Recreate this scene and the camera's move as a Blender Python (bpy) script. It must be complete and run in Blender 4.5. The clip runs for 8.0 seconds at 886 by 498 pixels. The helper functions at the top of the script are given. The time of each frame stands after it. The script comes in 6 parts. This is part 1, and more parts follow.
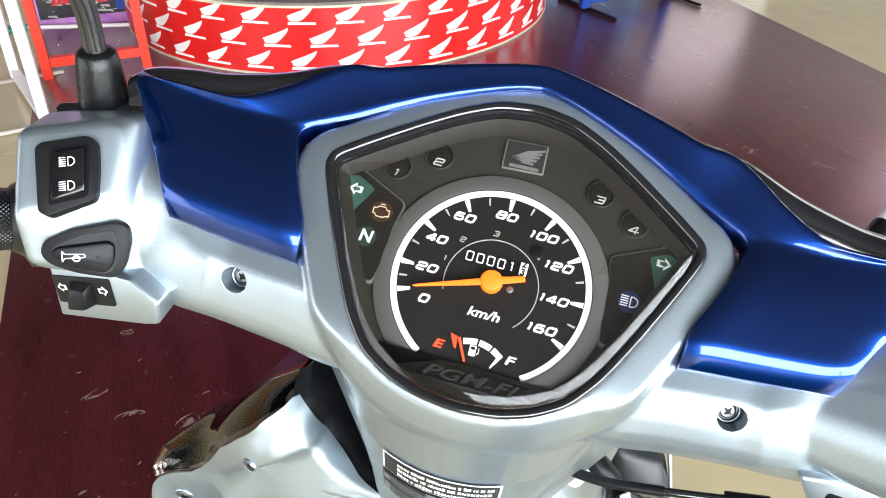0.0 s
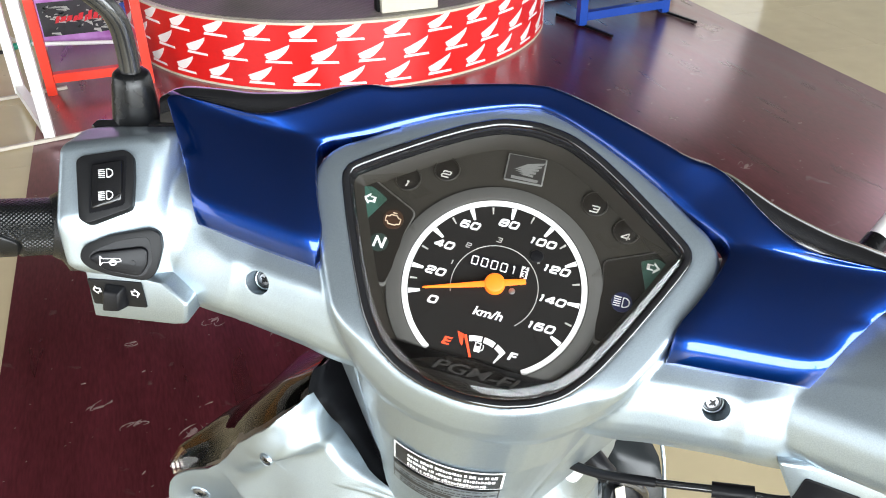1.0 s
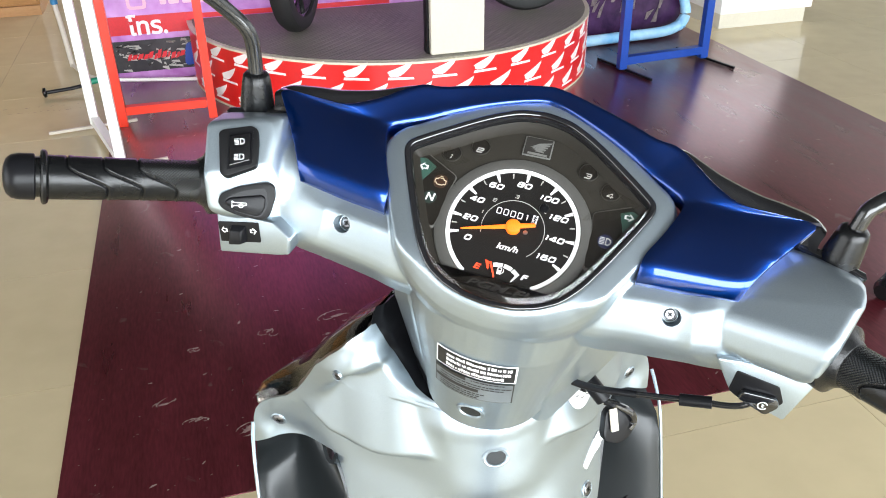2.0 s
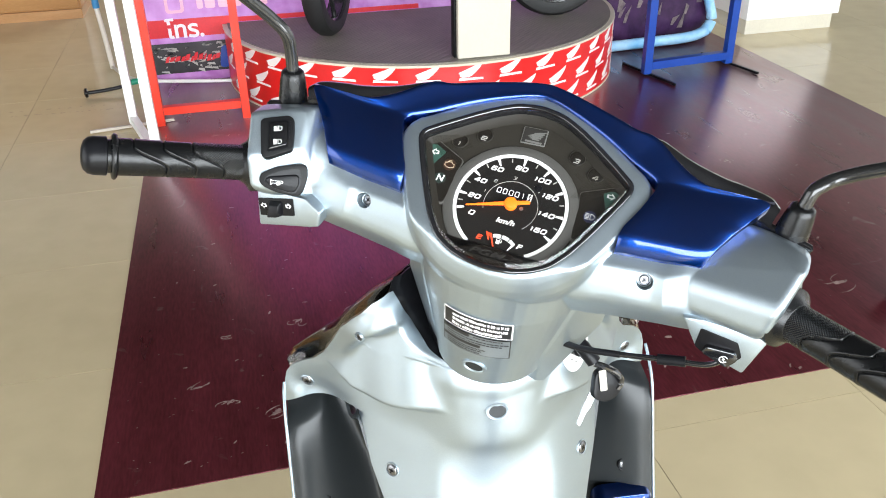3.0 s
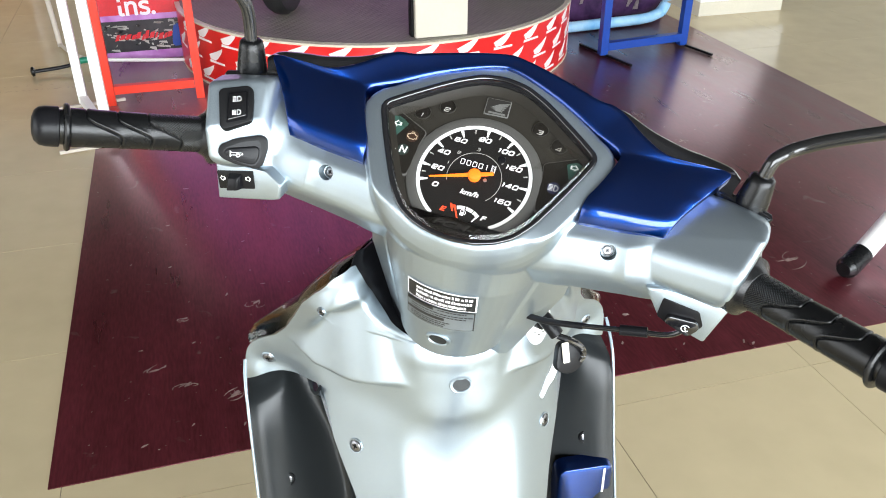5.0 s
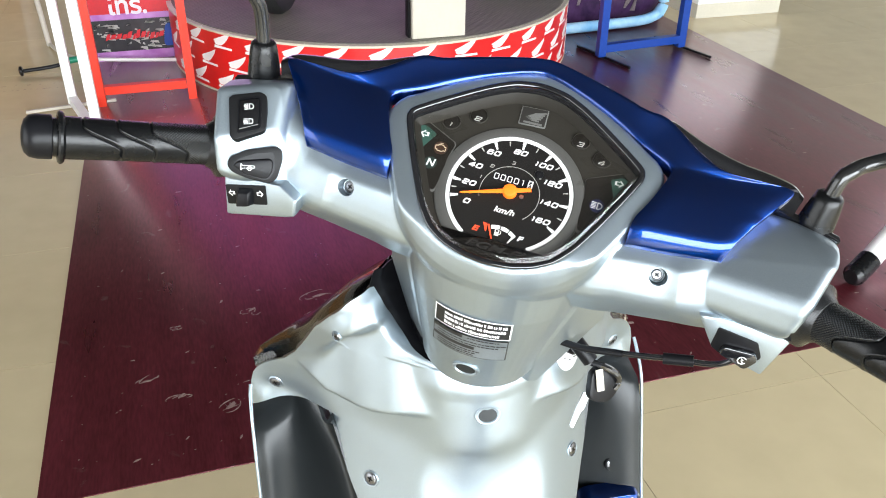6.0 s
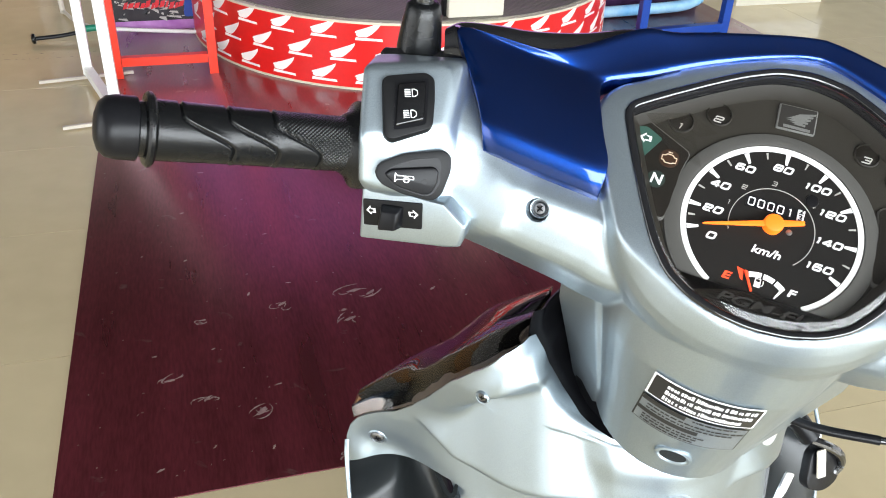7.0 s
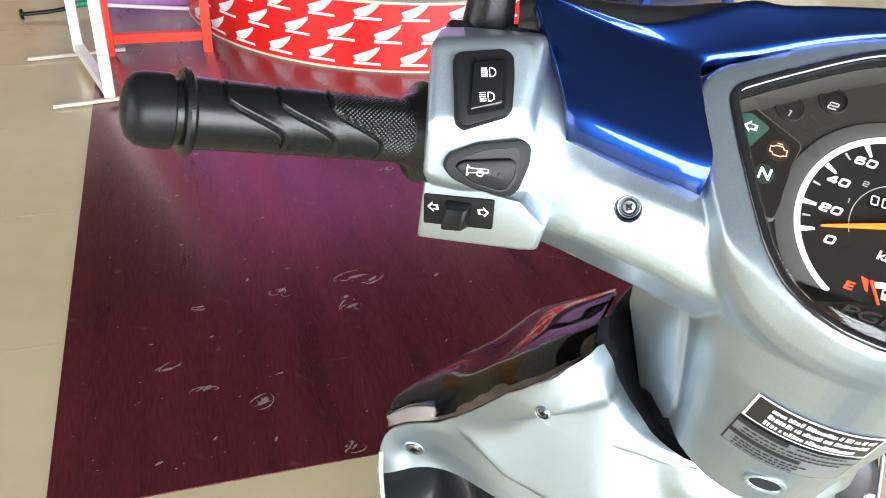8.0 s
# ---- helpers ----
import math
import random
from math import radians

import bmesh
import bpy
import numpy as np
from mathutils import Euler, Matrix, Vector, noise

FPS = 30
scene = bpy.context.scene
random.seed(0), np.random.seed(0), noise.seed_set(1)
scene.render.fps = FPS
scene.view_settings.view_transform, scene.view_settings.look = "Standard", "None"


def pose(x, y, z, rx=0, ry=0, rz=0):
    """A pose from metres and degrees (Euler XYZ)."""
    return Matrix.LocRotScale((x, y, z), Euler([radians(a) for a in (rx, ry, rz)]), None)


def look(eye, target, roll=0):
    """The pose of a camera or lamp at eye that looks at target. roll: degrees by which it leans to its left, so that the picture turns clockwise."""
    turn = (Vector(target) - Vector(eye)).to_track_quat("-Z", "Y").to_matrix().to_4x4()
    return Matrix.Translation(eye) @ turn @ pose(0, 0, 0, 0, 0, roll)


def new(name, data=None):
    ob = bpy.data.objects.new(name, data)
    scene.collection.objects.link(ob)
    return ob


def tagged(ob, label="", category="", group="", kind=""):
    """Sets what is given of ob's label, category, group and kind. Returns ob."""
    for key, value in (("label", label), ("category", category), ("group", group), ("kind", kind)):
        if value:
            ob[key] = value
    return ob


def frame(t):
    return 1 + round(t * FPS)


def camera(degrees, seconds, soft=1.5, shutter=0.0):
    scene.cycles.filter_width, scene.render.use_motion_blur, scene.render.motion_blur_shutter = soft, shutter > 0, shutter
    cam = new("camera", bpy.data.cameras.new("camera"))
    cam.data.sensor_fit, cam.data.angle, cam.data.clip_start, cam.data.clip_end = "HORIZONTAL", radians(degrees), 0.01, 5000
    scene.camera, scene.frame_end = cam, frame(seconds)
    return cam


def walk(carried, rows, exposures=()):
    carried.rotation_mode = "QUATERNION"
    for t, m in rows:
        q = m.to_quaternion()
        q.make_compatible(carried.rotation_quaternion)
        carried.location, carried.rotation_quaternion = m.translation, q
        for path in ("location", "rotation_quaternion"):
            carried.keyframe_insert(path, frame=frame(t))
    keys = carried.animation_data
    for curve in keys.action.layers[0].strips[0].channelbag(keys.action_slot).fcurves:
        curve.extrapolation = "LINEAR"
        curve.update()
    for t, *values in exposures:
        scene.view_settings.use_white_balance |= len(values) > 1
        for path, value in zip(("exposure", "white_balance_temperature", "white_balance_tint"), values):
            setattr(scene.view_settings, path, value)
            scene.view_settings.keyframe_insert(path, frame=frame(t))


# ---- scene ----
cam = camera(55.7, 8.0, soft=1.0)
PATH = [
    (0, (0.159, 0.117, 1.28), (0.698, 1.696, 0.176), -0.6),
    (0.5, (0.156, 0.114, 1.28), (0.706, 1.695, 0.186), -0.3),
    (1, (0.145, 0.09, 1.294), (0.695, 1.686, 0.22), -0.5),
    (1.5, (0.123, 0.021, 1.31), (0.642, 1.647, 0.267), -0.9),
    (2, (0.098, -0.067, 1.325), (0.569, 1.61, 0.341), -0.8),
    (3.5, (0.088, -0.169, 1.353), (0.488, 1.531, 0.378), -1.3),
    (4, (0.087, -0.167, 1.351), (0.519, 1.512, 0.354), -0.9),
    (4.5, (0.085, -0.163, 1.345), (0.557, 1.498, 0.335), -0.3),
    (6, (0.072, -0.095, 1.324), (0.595, 1.551, 0.315), 0.7),
    (6.5, (0.041, -0.005, 1.303), (0.549, 1.64, 0.285), 1.3),
    (7, (0.009, 0.096, 1.264), (0.524, 1.722, 0.219), 2.5),
    (7.5, (-0.006, 0.151, 1.245), (0.528, 1.758, 0.181), 3.3),
    (8, (-0.013, 0.158, 1.241), (0.522, 1.754, 0.161), 3.4),
]
walk(cam, [(t, look(eye, target, roll)) for t, eye, target, roll in PATH], [(0, 0.22), (1.5, 0.22), (4.5, 0.14), (7, 0.14), (8, 0.36)])
# ---------------------------------------------------------------- light
world = bpy.data.worlds.new("daylight")
scene.world = world
world.use_nodes = True
wn = world.node_tree.nodes
sky = wn.new("ShaderNodeTexSky")
sky.sky_type = "NISHITA"
sky.sun_disc = False
sky.sun_elevation = radians(74)
sky.sun_rotation = radians(150)
wn["Background"].inputs["Strength"].default_value = 0.08
world.node_tree.links.new(sky.outputs["Color"], wn["Background"].inputs["Color"])

sun = new("sun", bpy.data.lights.new("sun", "SUN"))
sun.data.energy, sun.data.angle, sun.data.color = 1.0, radians(12), (1.0, 0.97, 0.92)
sun.matrix_world = look((1.25, -2.2, 9), (0, 0, 0))


def window_light(name, eye, target, w, h, power, color=(1, 1, 1)):
    """An area lamp in one opening, for its daylight or as added fill."""
    lamp = new(name, bpy.data.lights.new(name, "AREA"))
    lamp.data.shape, lamp.data.size, lamp.data.size_y = "RECTANGLE", w, h
    lamp.data.energy, lamp.data.color = power, color
    lamp.matrix_world = look(eye, target)
    return lamp


window_light("daylight_back", (1.3, -3.9, 1.7), (1.3, 0, 1.5), 7.3, 2.6, 920, (0.90, 0.96, 1.0))
window_light("daylight_side", (6.9, 1.0, 1.75), (0, 1.0, 1.6), 7.6, 2.7, 125, (0.97, 0.99, 1.0))
# fill added on the unseen west side, brightens left floor and shield facets
window_light("fill_west", (-4.9, -0.3, 1.65), (0, -0.3, 1.6), 5.0, 3.1, 180, (0.97, 0.99, 1.0))
window_light("daylight_front", (1.65, 8.9, 1.75), (1.65, 0, 1.5), 2.9, 2.7, 140, (1.0, 0.99, 0.96))


# ---------------------------------------------------------------- materials
def material(name, color, rough=0.5, metal=0.0, coat=0.0, var=0.12, scale=8.0, fine=120.0, bump=0.0, bump_scale=200.0, color2=None, spec=0.5, rvar=0.1, stretch=(1, 1, 1)):
    """A painted or plain surface: two scales of noise vary the colour and the roughness, a third gives relief."""
    m = bpy.data.materials.new(name)
    m.use_nodes = True
    nodes, link = m.node_tree.nodes, m.node_tree.links.new
    b = nodes["Principled BSDF"]
    at = nodes.new("ShaderNodeTexCoord")
    mp = nodes.new("ShaderNodeMapping")
    mp.inputs["Scale"].default_value = stretch
    link(at.outputs["Object"], mp.inputs["Vector"])
    n1, n2 = nodes.new("ShaderNodeTexNoise"), nodes.new("ShaderNodeTexNoise")
    n1.inputs["Scale"].default_value, n1.inputs["Detail"].default_value = scale, 4
    n2.inputs["Scale"].default_value, n2.inputs["Detail"].default_value = fine, 3
    link(mp.outputs["Vector"], n1.inputs["Vector"])
    link(mp.outputs["Vector"], n2.inputs["Vector"])
    mix = nodes.new("ShaderNodeMix")
    mix.data_type = "FLOAT"
    mix.inputs[0].default_value = 0.45
    link(n1.outputs["Fac"], mix.inputs[2])
    link(n2.outputs["Fac"], mix.inputs[3])
    ramp = nodes.new("ShaderNodeValToRGB")
    c2 = color2 or tuple(min(1, c * (1 + var)) for c in color)
    c1 = color if color2 else tuple(c * (1 - var) for c in color)
    ramp.color_ramp.elements[0].position, ramp.color_ramp.elements[0].color = 0.32, (*c1, 1)
    ramp.color_ramp.elements[1].position, ramp.color_ramp.elements[1].color = 0.68, (*c2, 1)
    link(mix.outputs[0], ramp.inputs["Fac"])
    link(ramp.outputs["Color"], b.inputs["Base Color"])
    rr = nodes.new("ShaderNodeMapRange")
    rr.inputs["To Min"].default_value, rr.inputs["To Max"].default_value = max(0.02, rough * (1 - rvar)), min(1, rough * (1 + rvar))
    link(n1.outputs["Fac"], rr.inputs["Value"])
    link(rr.outputs["Result"], b.inputs["Roughness"])
    b.inputs["Metallic"].default_value = metal
    b.inputs["Coat Weight"].default_value = coat
    b.inputs["Coat Roughness"].default_value = 0.04
    b.inputs["Specular IOR Level"].default_value = spec
    if bump:
        n3 = nodes.new("ShaderNodeTexNoise")
        n3.inputs["Scale"].default_value, n3.inputs["Detail"].default_value = bump_scale, 2
        link(mp.outputs["Vector"], n3.inputs["Vector"])
        bp = nodes.new("ShaderNodeBump")
        bp.inputs["Strength"].default_value, bp.inputs["Distance"].default_value = bump, 0.002
        link(n3.outputs["Fac"], bp.inputs["Height"])
        link(bp.outputs["Normal"], b.inputs["Normal"])
    return m


def knurled(name, color, rough, size, depth, unrolled=False):
    """Rubber with a close pattern of raised dots."""
    m = material(name, color, rough, var=0.2, spec=0.42)
    nodes, link = m.node_tree.nodes, m.node_tree.links.new
    at = nodes.new("ShaderNodeTexCoord")
    vo = nodes.new("ShaderNodeTexVoronoi")
    vo.inputs["Scale"].default_value = size
    vo.inputs["Randomness"].default_value = 0.0
    turn = nodes.new("ShaderNodeMapping")
    turn.inputs["Rotation"].default_value = (0, 0, radians(45))
    link(at.outputs["UV" if unrolled else "Object"], turn.inputs["Vector"])
    link(turn.outputs["Vector"], vo.inputs["Vector"])
    vo.voronoi_dimensions = "2D" if unrolled else "3D"
    bp = nodes.new("ShaderNodeBump")
    bp.invert = True
    bp.inputs["Strength"].default_value, bp.inputs["Distance"].default_value = 1.0, depth
    link(vo.outputs["Distance"], bp.inputs["Height"])
    link(bp.outputs["Normal"], nodes["Principled BSDF"].inputs["Normal"])
    return m


def lens_material(name, tint, ior=1.5):
    """A clear pane: what lies behind shows through, and the gloss grows towards grazing angles."""
    m = bpy.data.materials.new(name)
    m.use_nodes = True
    nodes, link = m.node_tree.nodes, m.node_tree.links.new
    nodes.remove(nodes["Principled BSDF"])
    tr, gl, fr, mx = nodes.new("ShaderNodeBsdfTransparent"), nodes.new("ShaderNodeBsdfGlossy"), nodes.new("ShaderNodeFresnel"), nodes.new("ShaderNodeMixShader")
    tr.inputs["Color"].default_value = (*tint, 1)
    gl.inputs["Roughness"].default_value = 0.02
    fr.inputs["IOR"].default_value = ior
    link(fr.outputs["Fac"], mx.inputs["Fac"])
    link(tr.outputs["BSDF"], mx.inputs[1])
    link(gl.outputs["BSDF"], mx.inputs[2])
    link(mx.outputs["Shader"], nodes["Material Output"].inputs["Surface"])
    return m


# a print colour with emission added so that it looks brighter; no lamp
def lit(name, color, strength):
    m = material(name, color, 0.5, var=0.05)
    b = m.node_tree.nodes["Principled BSDF"]
    b.inputs["Emission Color"].default_value = (*color, 1)
    b.inputs["Emission Strength"].default_value = strength
    return m


SILVER = material("silver_paint", (0.352, 0.410, 0.450), 0.39, 0.9, 0.2, var=0.13, scale=1600, fine=2800, bump=0.07, bump_scale=2200, rvar=0.06)
SILVER_GRAIN = material("silver_paint_grained", (0.24, 0.265, 0.28), 0.45, 0.7, 0.1, var=0.16, scale=30, fine=3600, bump=0.12, bump_scale=3600)
BLUE = material("blue_metallic_paint", (0.0016, 0.034, 0.212), 0.32, 1.0, 1.0, var=0.1, scale=9, fine=2400)
RUBBER = material("black_rubber", (0.0045, 0.0047, 0.005), 0.27, var=0.2, scale=40, fine=900, bump=0.10, bump_scale=1300, spec=0.32)
KNURL = knurled("knurled_rubber", (0.0045, 0.0047, 0.005), 0.27, 660, 0.0008, True)
BUTTON = material("black_button_plastic", (0.004, 0.004, 0.0045), 0.10, var=0.2, spec=0.5)
SCREW = material("dark_screw_steel", (0.24, 0.24, 0.25), 0.3, 1.0, var=0.2, fine=500)
# silver darkened to carry the shadow inside the screw recesses
SEAT = material("shaded_screw_seat", (0.16, 0.17, 0.18), 0.4, 0.7, var=0.15)
BLACK = material("black_satin_plastic", (0.006, 0.006, 0.007), 0.32, var=0.2, scale=30, fine=600, bump=0.04, bump_scale=1200, spec=0.16)
BLACK_GLOSS = material("black_gloss_plastic", (0.008, 0.008, 0.009), 0.08, coat=0.6, var=0.2)
BLACK_PAINT = material("black_painted_steel", (0.012, 0.012, 0.012), 0.22, coat=0.3, var=0.2)
GREY_RIM = material("dark_grey_plastic", (0.008, 0.008, 0.0085), 0.40, spec=0.14, var=0.12, scale=25, fine=900, bump=0.04, bump_scale=1500)
GREY_POCKET = material("grey_textured_plastic", (0.014, 0.016, 0.017), 0.30, spec=0.32, var=0.12, scale=12, fine=700, bump=0.08, bump_scale=1600)
DIAL = material("dial_black", (0.009, 0.008, 0.0072), 0.5, var=0.1, spec=0.2)
TRAY = material("meter_tray_brown_grey", (0.022, 0.0195, 0.0155), 0.42, var=0.1, scale=20, fine=400, spec=0.3)
TRAY_DARK = material("meter_window_dark", (0.011, 0.009, 0.007), 0.4, var=0.1, spec=0.25)
RING_GREY = material("meter_ring_grey", (0.095, 0.092, 0.086), 0.4, 0.2, var=0.06)
WHITE = material("white_print", (0.82, 0.82, 0.80), 0.5, var=0.03)
WHITE_DIM = material("grey_print", (0.42, 0.41, 0.38), 0.5, var=0.05)
DIM = material("embossed_grey", (0.022, 0.020, 0.018), 0.35, var=0.05)
ORANGE = lit("needle_orange", (1.0, 0.17, 0.008), 0.8)
RED_PRINT = lit("fuel_red", (0.9, 0.07, 0.02), 0.45)
GREEN_LENS = material("green_indicator_lens", (0.03, 0.075, 0.058), 0.3, var=0.1)
BLUE_LENS = material("blue_indicator_lens", (0.012, 0.016, 0.06), 0.3, var=0.1)
BRASS_PRINT = material("pale_brass_print", (0.62, 0.50, 0.36), 0.45, var=0.05)
CHROME = material("bright_metal", (0.72, 0.73, 0.74), 0.16, 1.0, var=0.06, fine=500)
STEEL = material("zinc_steel", (0.5, 0.5, 0.5), 0.3, 1.0, var=0.15, fine=400)
GLASS = lens_material("clear_meter_lens", (0.94, 0.93, 0.91))
SMOKED = lens_material("smoked_lens", (0.88, 0.82, 0.79), 1.45)
REFLECTOR = material("smoked_reflector", (0.40, 0.36, 0.33), 0.32, 0.6, var=0.2, scale=25)
RED_STEEL = material("red_painted_steel", (0.72, 0.035, 0.012), 0.35, var=0.08)
WHITE_STEEL = material("white_painted_steel", (0.80, 0.79, 0.76), 0.4, var=0.05)
BLUE_STEEL = material("blue_painted_steel", (0.004, 0.048, 0.30), 0.35, var=0.08)
CREAM = material("cream_painted_board", (0.62, 0.58, 0.48), 0.45, var=0.06, scale=5)
CREAM_ROD = material("cream_rod", (0.55, 0.50, 0.42), 0.5, var=0.08)
GREEN_STEEL = material("green_plastic", (0.01, 0.22, 0.13), 0.4, var=0.1)
WOOD = material("orange_brown_wood", (0.42, 0.21, 0.075), 0.4, color2=(0.55, 0.30, 0.12), scale=3, fine=40, stretch=(1, 1, 8))
RED_VINYL = material("red_vinyl", (0.64, 0.012, 0.010), 0.30, var=0.06, scale=3, fine=60)
WHITE_VINYL = material("white_vinyl", (0.84, 0.80, 0.76), 0.4, var=0.04)
CREAM_TRIM = material("cream_edge_trim", (0.60, 0.55, 0.42), 0.4, var=0.08)
RUBBER_MAT = knurled("grey_studded_rubber_mat", (0.19, 0.175, 0.145), 0.6, 55, 0.004)
TYRE = material("tyre_rubber", (0.010, 0.010, 0.010), 0.6, var=0.3, bump=0.3, bump_scale=150)
PURPLE = material("purple_banner", (0.34, 0.10, 0.38), 0.24, color2=(0.66, 0.36, 0.74), scale=4, fine=14)
DARK_PURPLE = material("dark_purple_banner", (0.018, 0.008, 0.030), 0.25, color2=(0.075, 0.03, 0.10), scale=6, fine=20)
BANNER_BLACK = material("black_banner", (0.004, 0.004, 0.005), 0.3, color2=(0.022, 0.022, 0.026), scale=9, fine=30)
BANNER_RED = material("red_banner", (0.60, 0.015, 0.025), 0.35, var=0.12)
SKY_BLUE = material("light_blue_banner", (0.16, 0.46, 0.80), 0.3, color2=(0.50, 0.76, 0.92), scale=5, fine=18)
BANNER_WHITE = material("white_ink", (0.78, 0.74, 0.80), 0.4, var=0.05)
PINK = material("pink_ink", (0.80, 0.42, 0.55), 0.4, var=0.05)
WALL = material("white_wall_paint", (0.60, 0.59, 0.55), 0.8, var=0.04, scale=1.5, fine=60, bump=0.1, bump_scale=80)
CEILING = material("ceiling_board", (0.05, 0.05, 0.052), 0.85, var=0.04, scale=1.5, fine=60)
FRAME_DARK = material("dark_window_frame", (0.06, 0.06, 0.06), 0.4, 0.5, var=0.1)
WHITE_BOX = material("white_lacquer", (0.86, 0.86, 0.84), 0.3, var=0.03)
TILE = material("beige_floor_tile", (0.58, 0.485, 0.30), 0.16, var=0.07, scale=1.6, fine=9, rvar=0.3)
GROUT = material("grey_grout", (0.22, 0.185, 0.14), 0.7, var=0.15)
LABEL_BLACK = material("sticker_black", (0.012, 0.012, 0.012), 0.35, var=0.1)
STICKER_WHITE = material("sticker_white", (0.80, 0.80, 0.78), 0.35, var=0.03)


def carpet_material():
    """Glossy wine-red sheet with faint boards, streaks and worn scuffs."""
    m = material("wine_red_vinyl_sheet", (0.082, 0.0088, 0.0115), 0.30, 0.66, coat=0.9, color2=(0.180, 0.025, 0.037), scale=2.2, fine=26, stretch=(6, 1, 1), rvar=0.3, spec=0.6)
    nodes, link = m.node_tree.nodes, m.node_tree.links.new
    b = nodes["Principled BSDF"]
    b.inputs["Coat Roughness"].default_value = 0.27
    b.inputs["Specular Tint"].default_value = (1.0, 0.80, 0.95, 1)
    base = b.inputs["Base Color"].links[0].from_socket
    at = nodes.new("ShaderNodeTexCoord")
    spots = nodes.new("ShaderNodeTexNoise")
    spots.inputs["Scale"].default_value, spots.inputs["Detail"].default_value, spots.inputs["Distortion"].default_value = 9, 8, 1.5
    link(at.outputs["Object"], spots.inputs["Vector"])
    ramp = nodes.new("ShaderNodeValToRGB")
    ramp.color_ramp.elements[0].position, ramp.color_ramp.elements[1].position = 0.66, 0.80
    link(spots.outputs["Fac"], ramp.inputs["Fac"])
    mix = nodes.new("ShaderNodeMix")
    mix.data_type = "RGBA"
    mix.inputs[7].default_value = (0.20, 0.13, 0.12, 1)
    link(ramp.outputs["Color"], mix.inputs[0])
    link(base, mix.inputs[6])
    link(mix.outputs[2], b.inputs["Base Color"])
    return m


CARPET = carpet_material()


# ---------------------------------------------------------------- mesh helpers
def link_mesh(name, bm, mats, smooth=None):
    """One mesh object; smooth: the angle in degrees under which edges are shaded round."""
    bmesh.ops.recalc_face_normals(bm, faces=bm.faces)
    if smooth is not None:
        for f in bm.faces:
            f.smooth = True
        for e in bm.edges:
            e.smooth = len(e.link_faces) == 2 and e.calc_face_angle(0) < radians(smooth)
    me = bpy.data.meshes.new(name)
    bm.to_mesh(me)
    bm.free()
    for mt in mats if isinstance(mats, (list, tuple)) else [mats]:
        me.materials.append(mt)
    return new(name, me)


def part(name, bm, mats, parent, label="", smooth=35):
    ob = link_mesh(name, bm, mats, smooth)
    ob.parent = parent
    if label:
        tagged(ob, label)
    return ob


def thing(name, label, category, at=(0, 0, 0), group="", kind="", turn=0):
    ob = new(name)
    ob.empty_display_size = 0.05
    ob.matrix_world = pose(*at, 0, 0, turn)
    return tagged(ob, label, category, group, kind)


def box_bm(x0, x1, y0, y1, z0, z1, bevel=0.0, bm=None, seg=2):
    b = bmesh.new()
    bmesh.ops.create_cube(b, size=1, matrix=Matrix.LocRotScale(((x0 + x1) / 2, (y0 + y1) / 2, (z0 + z1) / 2), None, (x1 - x0, y1 - y0, z1 - z0)))
    if bevel:
        bmesh.ops.bevel(b, geom=b.edges[:], offset=bevel, segments=seg, affect="EDGES", profile=0.5)
    return merge(bm, b)


def merge(bm, other):
    """Adds the other bmesh to bm and gives back the sum."""
    if bm is None:
        return other
    me = bpy.data.meshes.new("tmp")
    other.to_mesh(me)
    other.free()
    bm.from_mesh(me)
    bpy.data.meshes.remove(me)
    return bm


def loft(rings, close=True, cap=True, bm=None):
    """A skin over rings of equal numbers of points."""
    b = bmesh.new()
    vs = [[b.verts.new(p) for p in r] for r in rings]
    n = len(rings[0])
    for r0, r1 in zip(vs, vs[1:]):
        for i in range(n if close else n - 1):
            j = (i + 1) % n
            b.faces.new((r0[i], r0[j], r1[j], r1[i]))
    if cap:
        b.faces.new(vs[0][::-1])
        b.faces.new(vs[-1])
    bmesh.ops.recalc_face_normals(b, faces=b.faces)
    return merge(bm, b)


def spline(points, n):
    """n points along a smooth curve through the points."""
    p = [Vector(q) for q in points]
    p = [2 * p[0] - p[1]] + p + [2 * p[-1] - p[-2]]
    out = []
    for k in range(n):
        s = k / (n - 1) * (len(p) - 3)
        i = min(int(s), len(p) - 4)
        t = s - i
        a, b, c, d = p[i:i + 4]
        out.append(0.5 * ((2 * b) + (c - a) * t + (2 * a - 5 * b + 4 * c - d) * t * t + (3 * b - a - 3 * c + d) * t ** 3))
    return out


def frames_along(path, up=(0, 0, 1)):
    """Tangent and two cross directions at each point of a path."""
    out = []
    for i, p in enumerate(path):
        t = (path[min(i + 1, len(path) - 1)] - path[max(i - 1, 0)]).normalized()
        e1 = (Vector(up) - t * t.dot(Vector(up))).normalized()
        out.append((t, e1, t.cross(e1)))
    return out


def tube(points, radius, n=24, seg=12, up=(0.13, 0.2, 1), bm=None, cap=True):
    path = spline(points, n) if n else [Vector(p) for p in points]
    rad = radius if callable(radius) else (lambda s: radius)
    rings = []
    for k, (p, (t, e1, e2)) in enumerate(zip(path, frames_along(path, up))):
        r = rad(k / (len(path) - 1))
        rings.append([p + r * (math.cos(a) * e1 + math.sin(a) * e2) for a in (2 * math.pi * j / seg for j in range(seg))])
    return loft(rings, cap=cap, bm=bm)


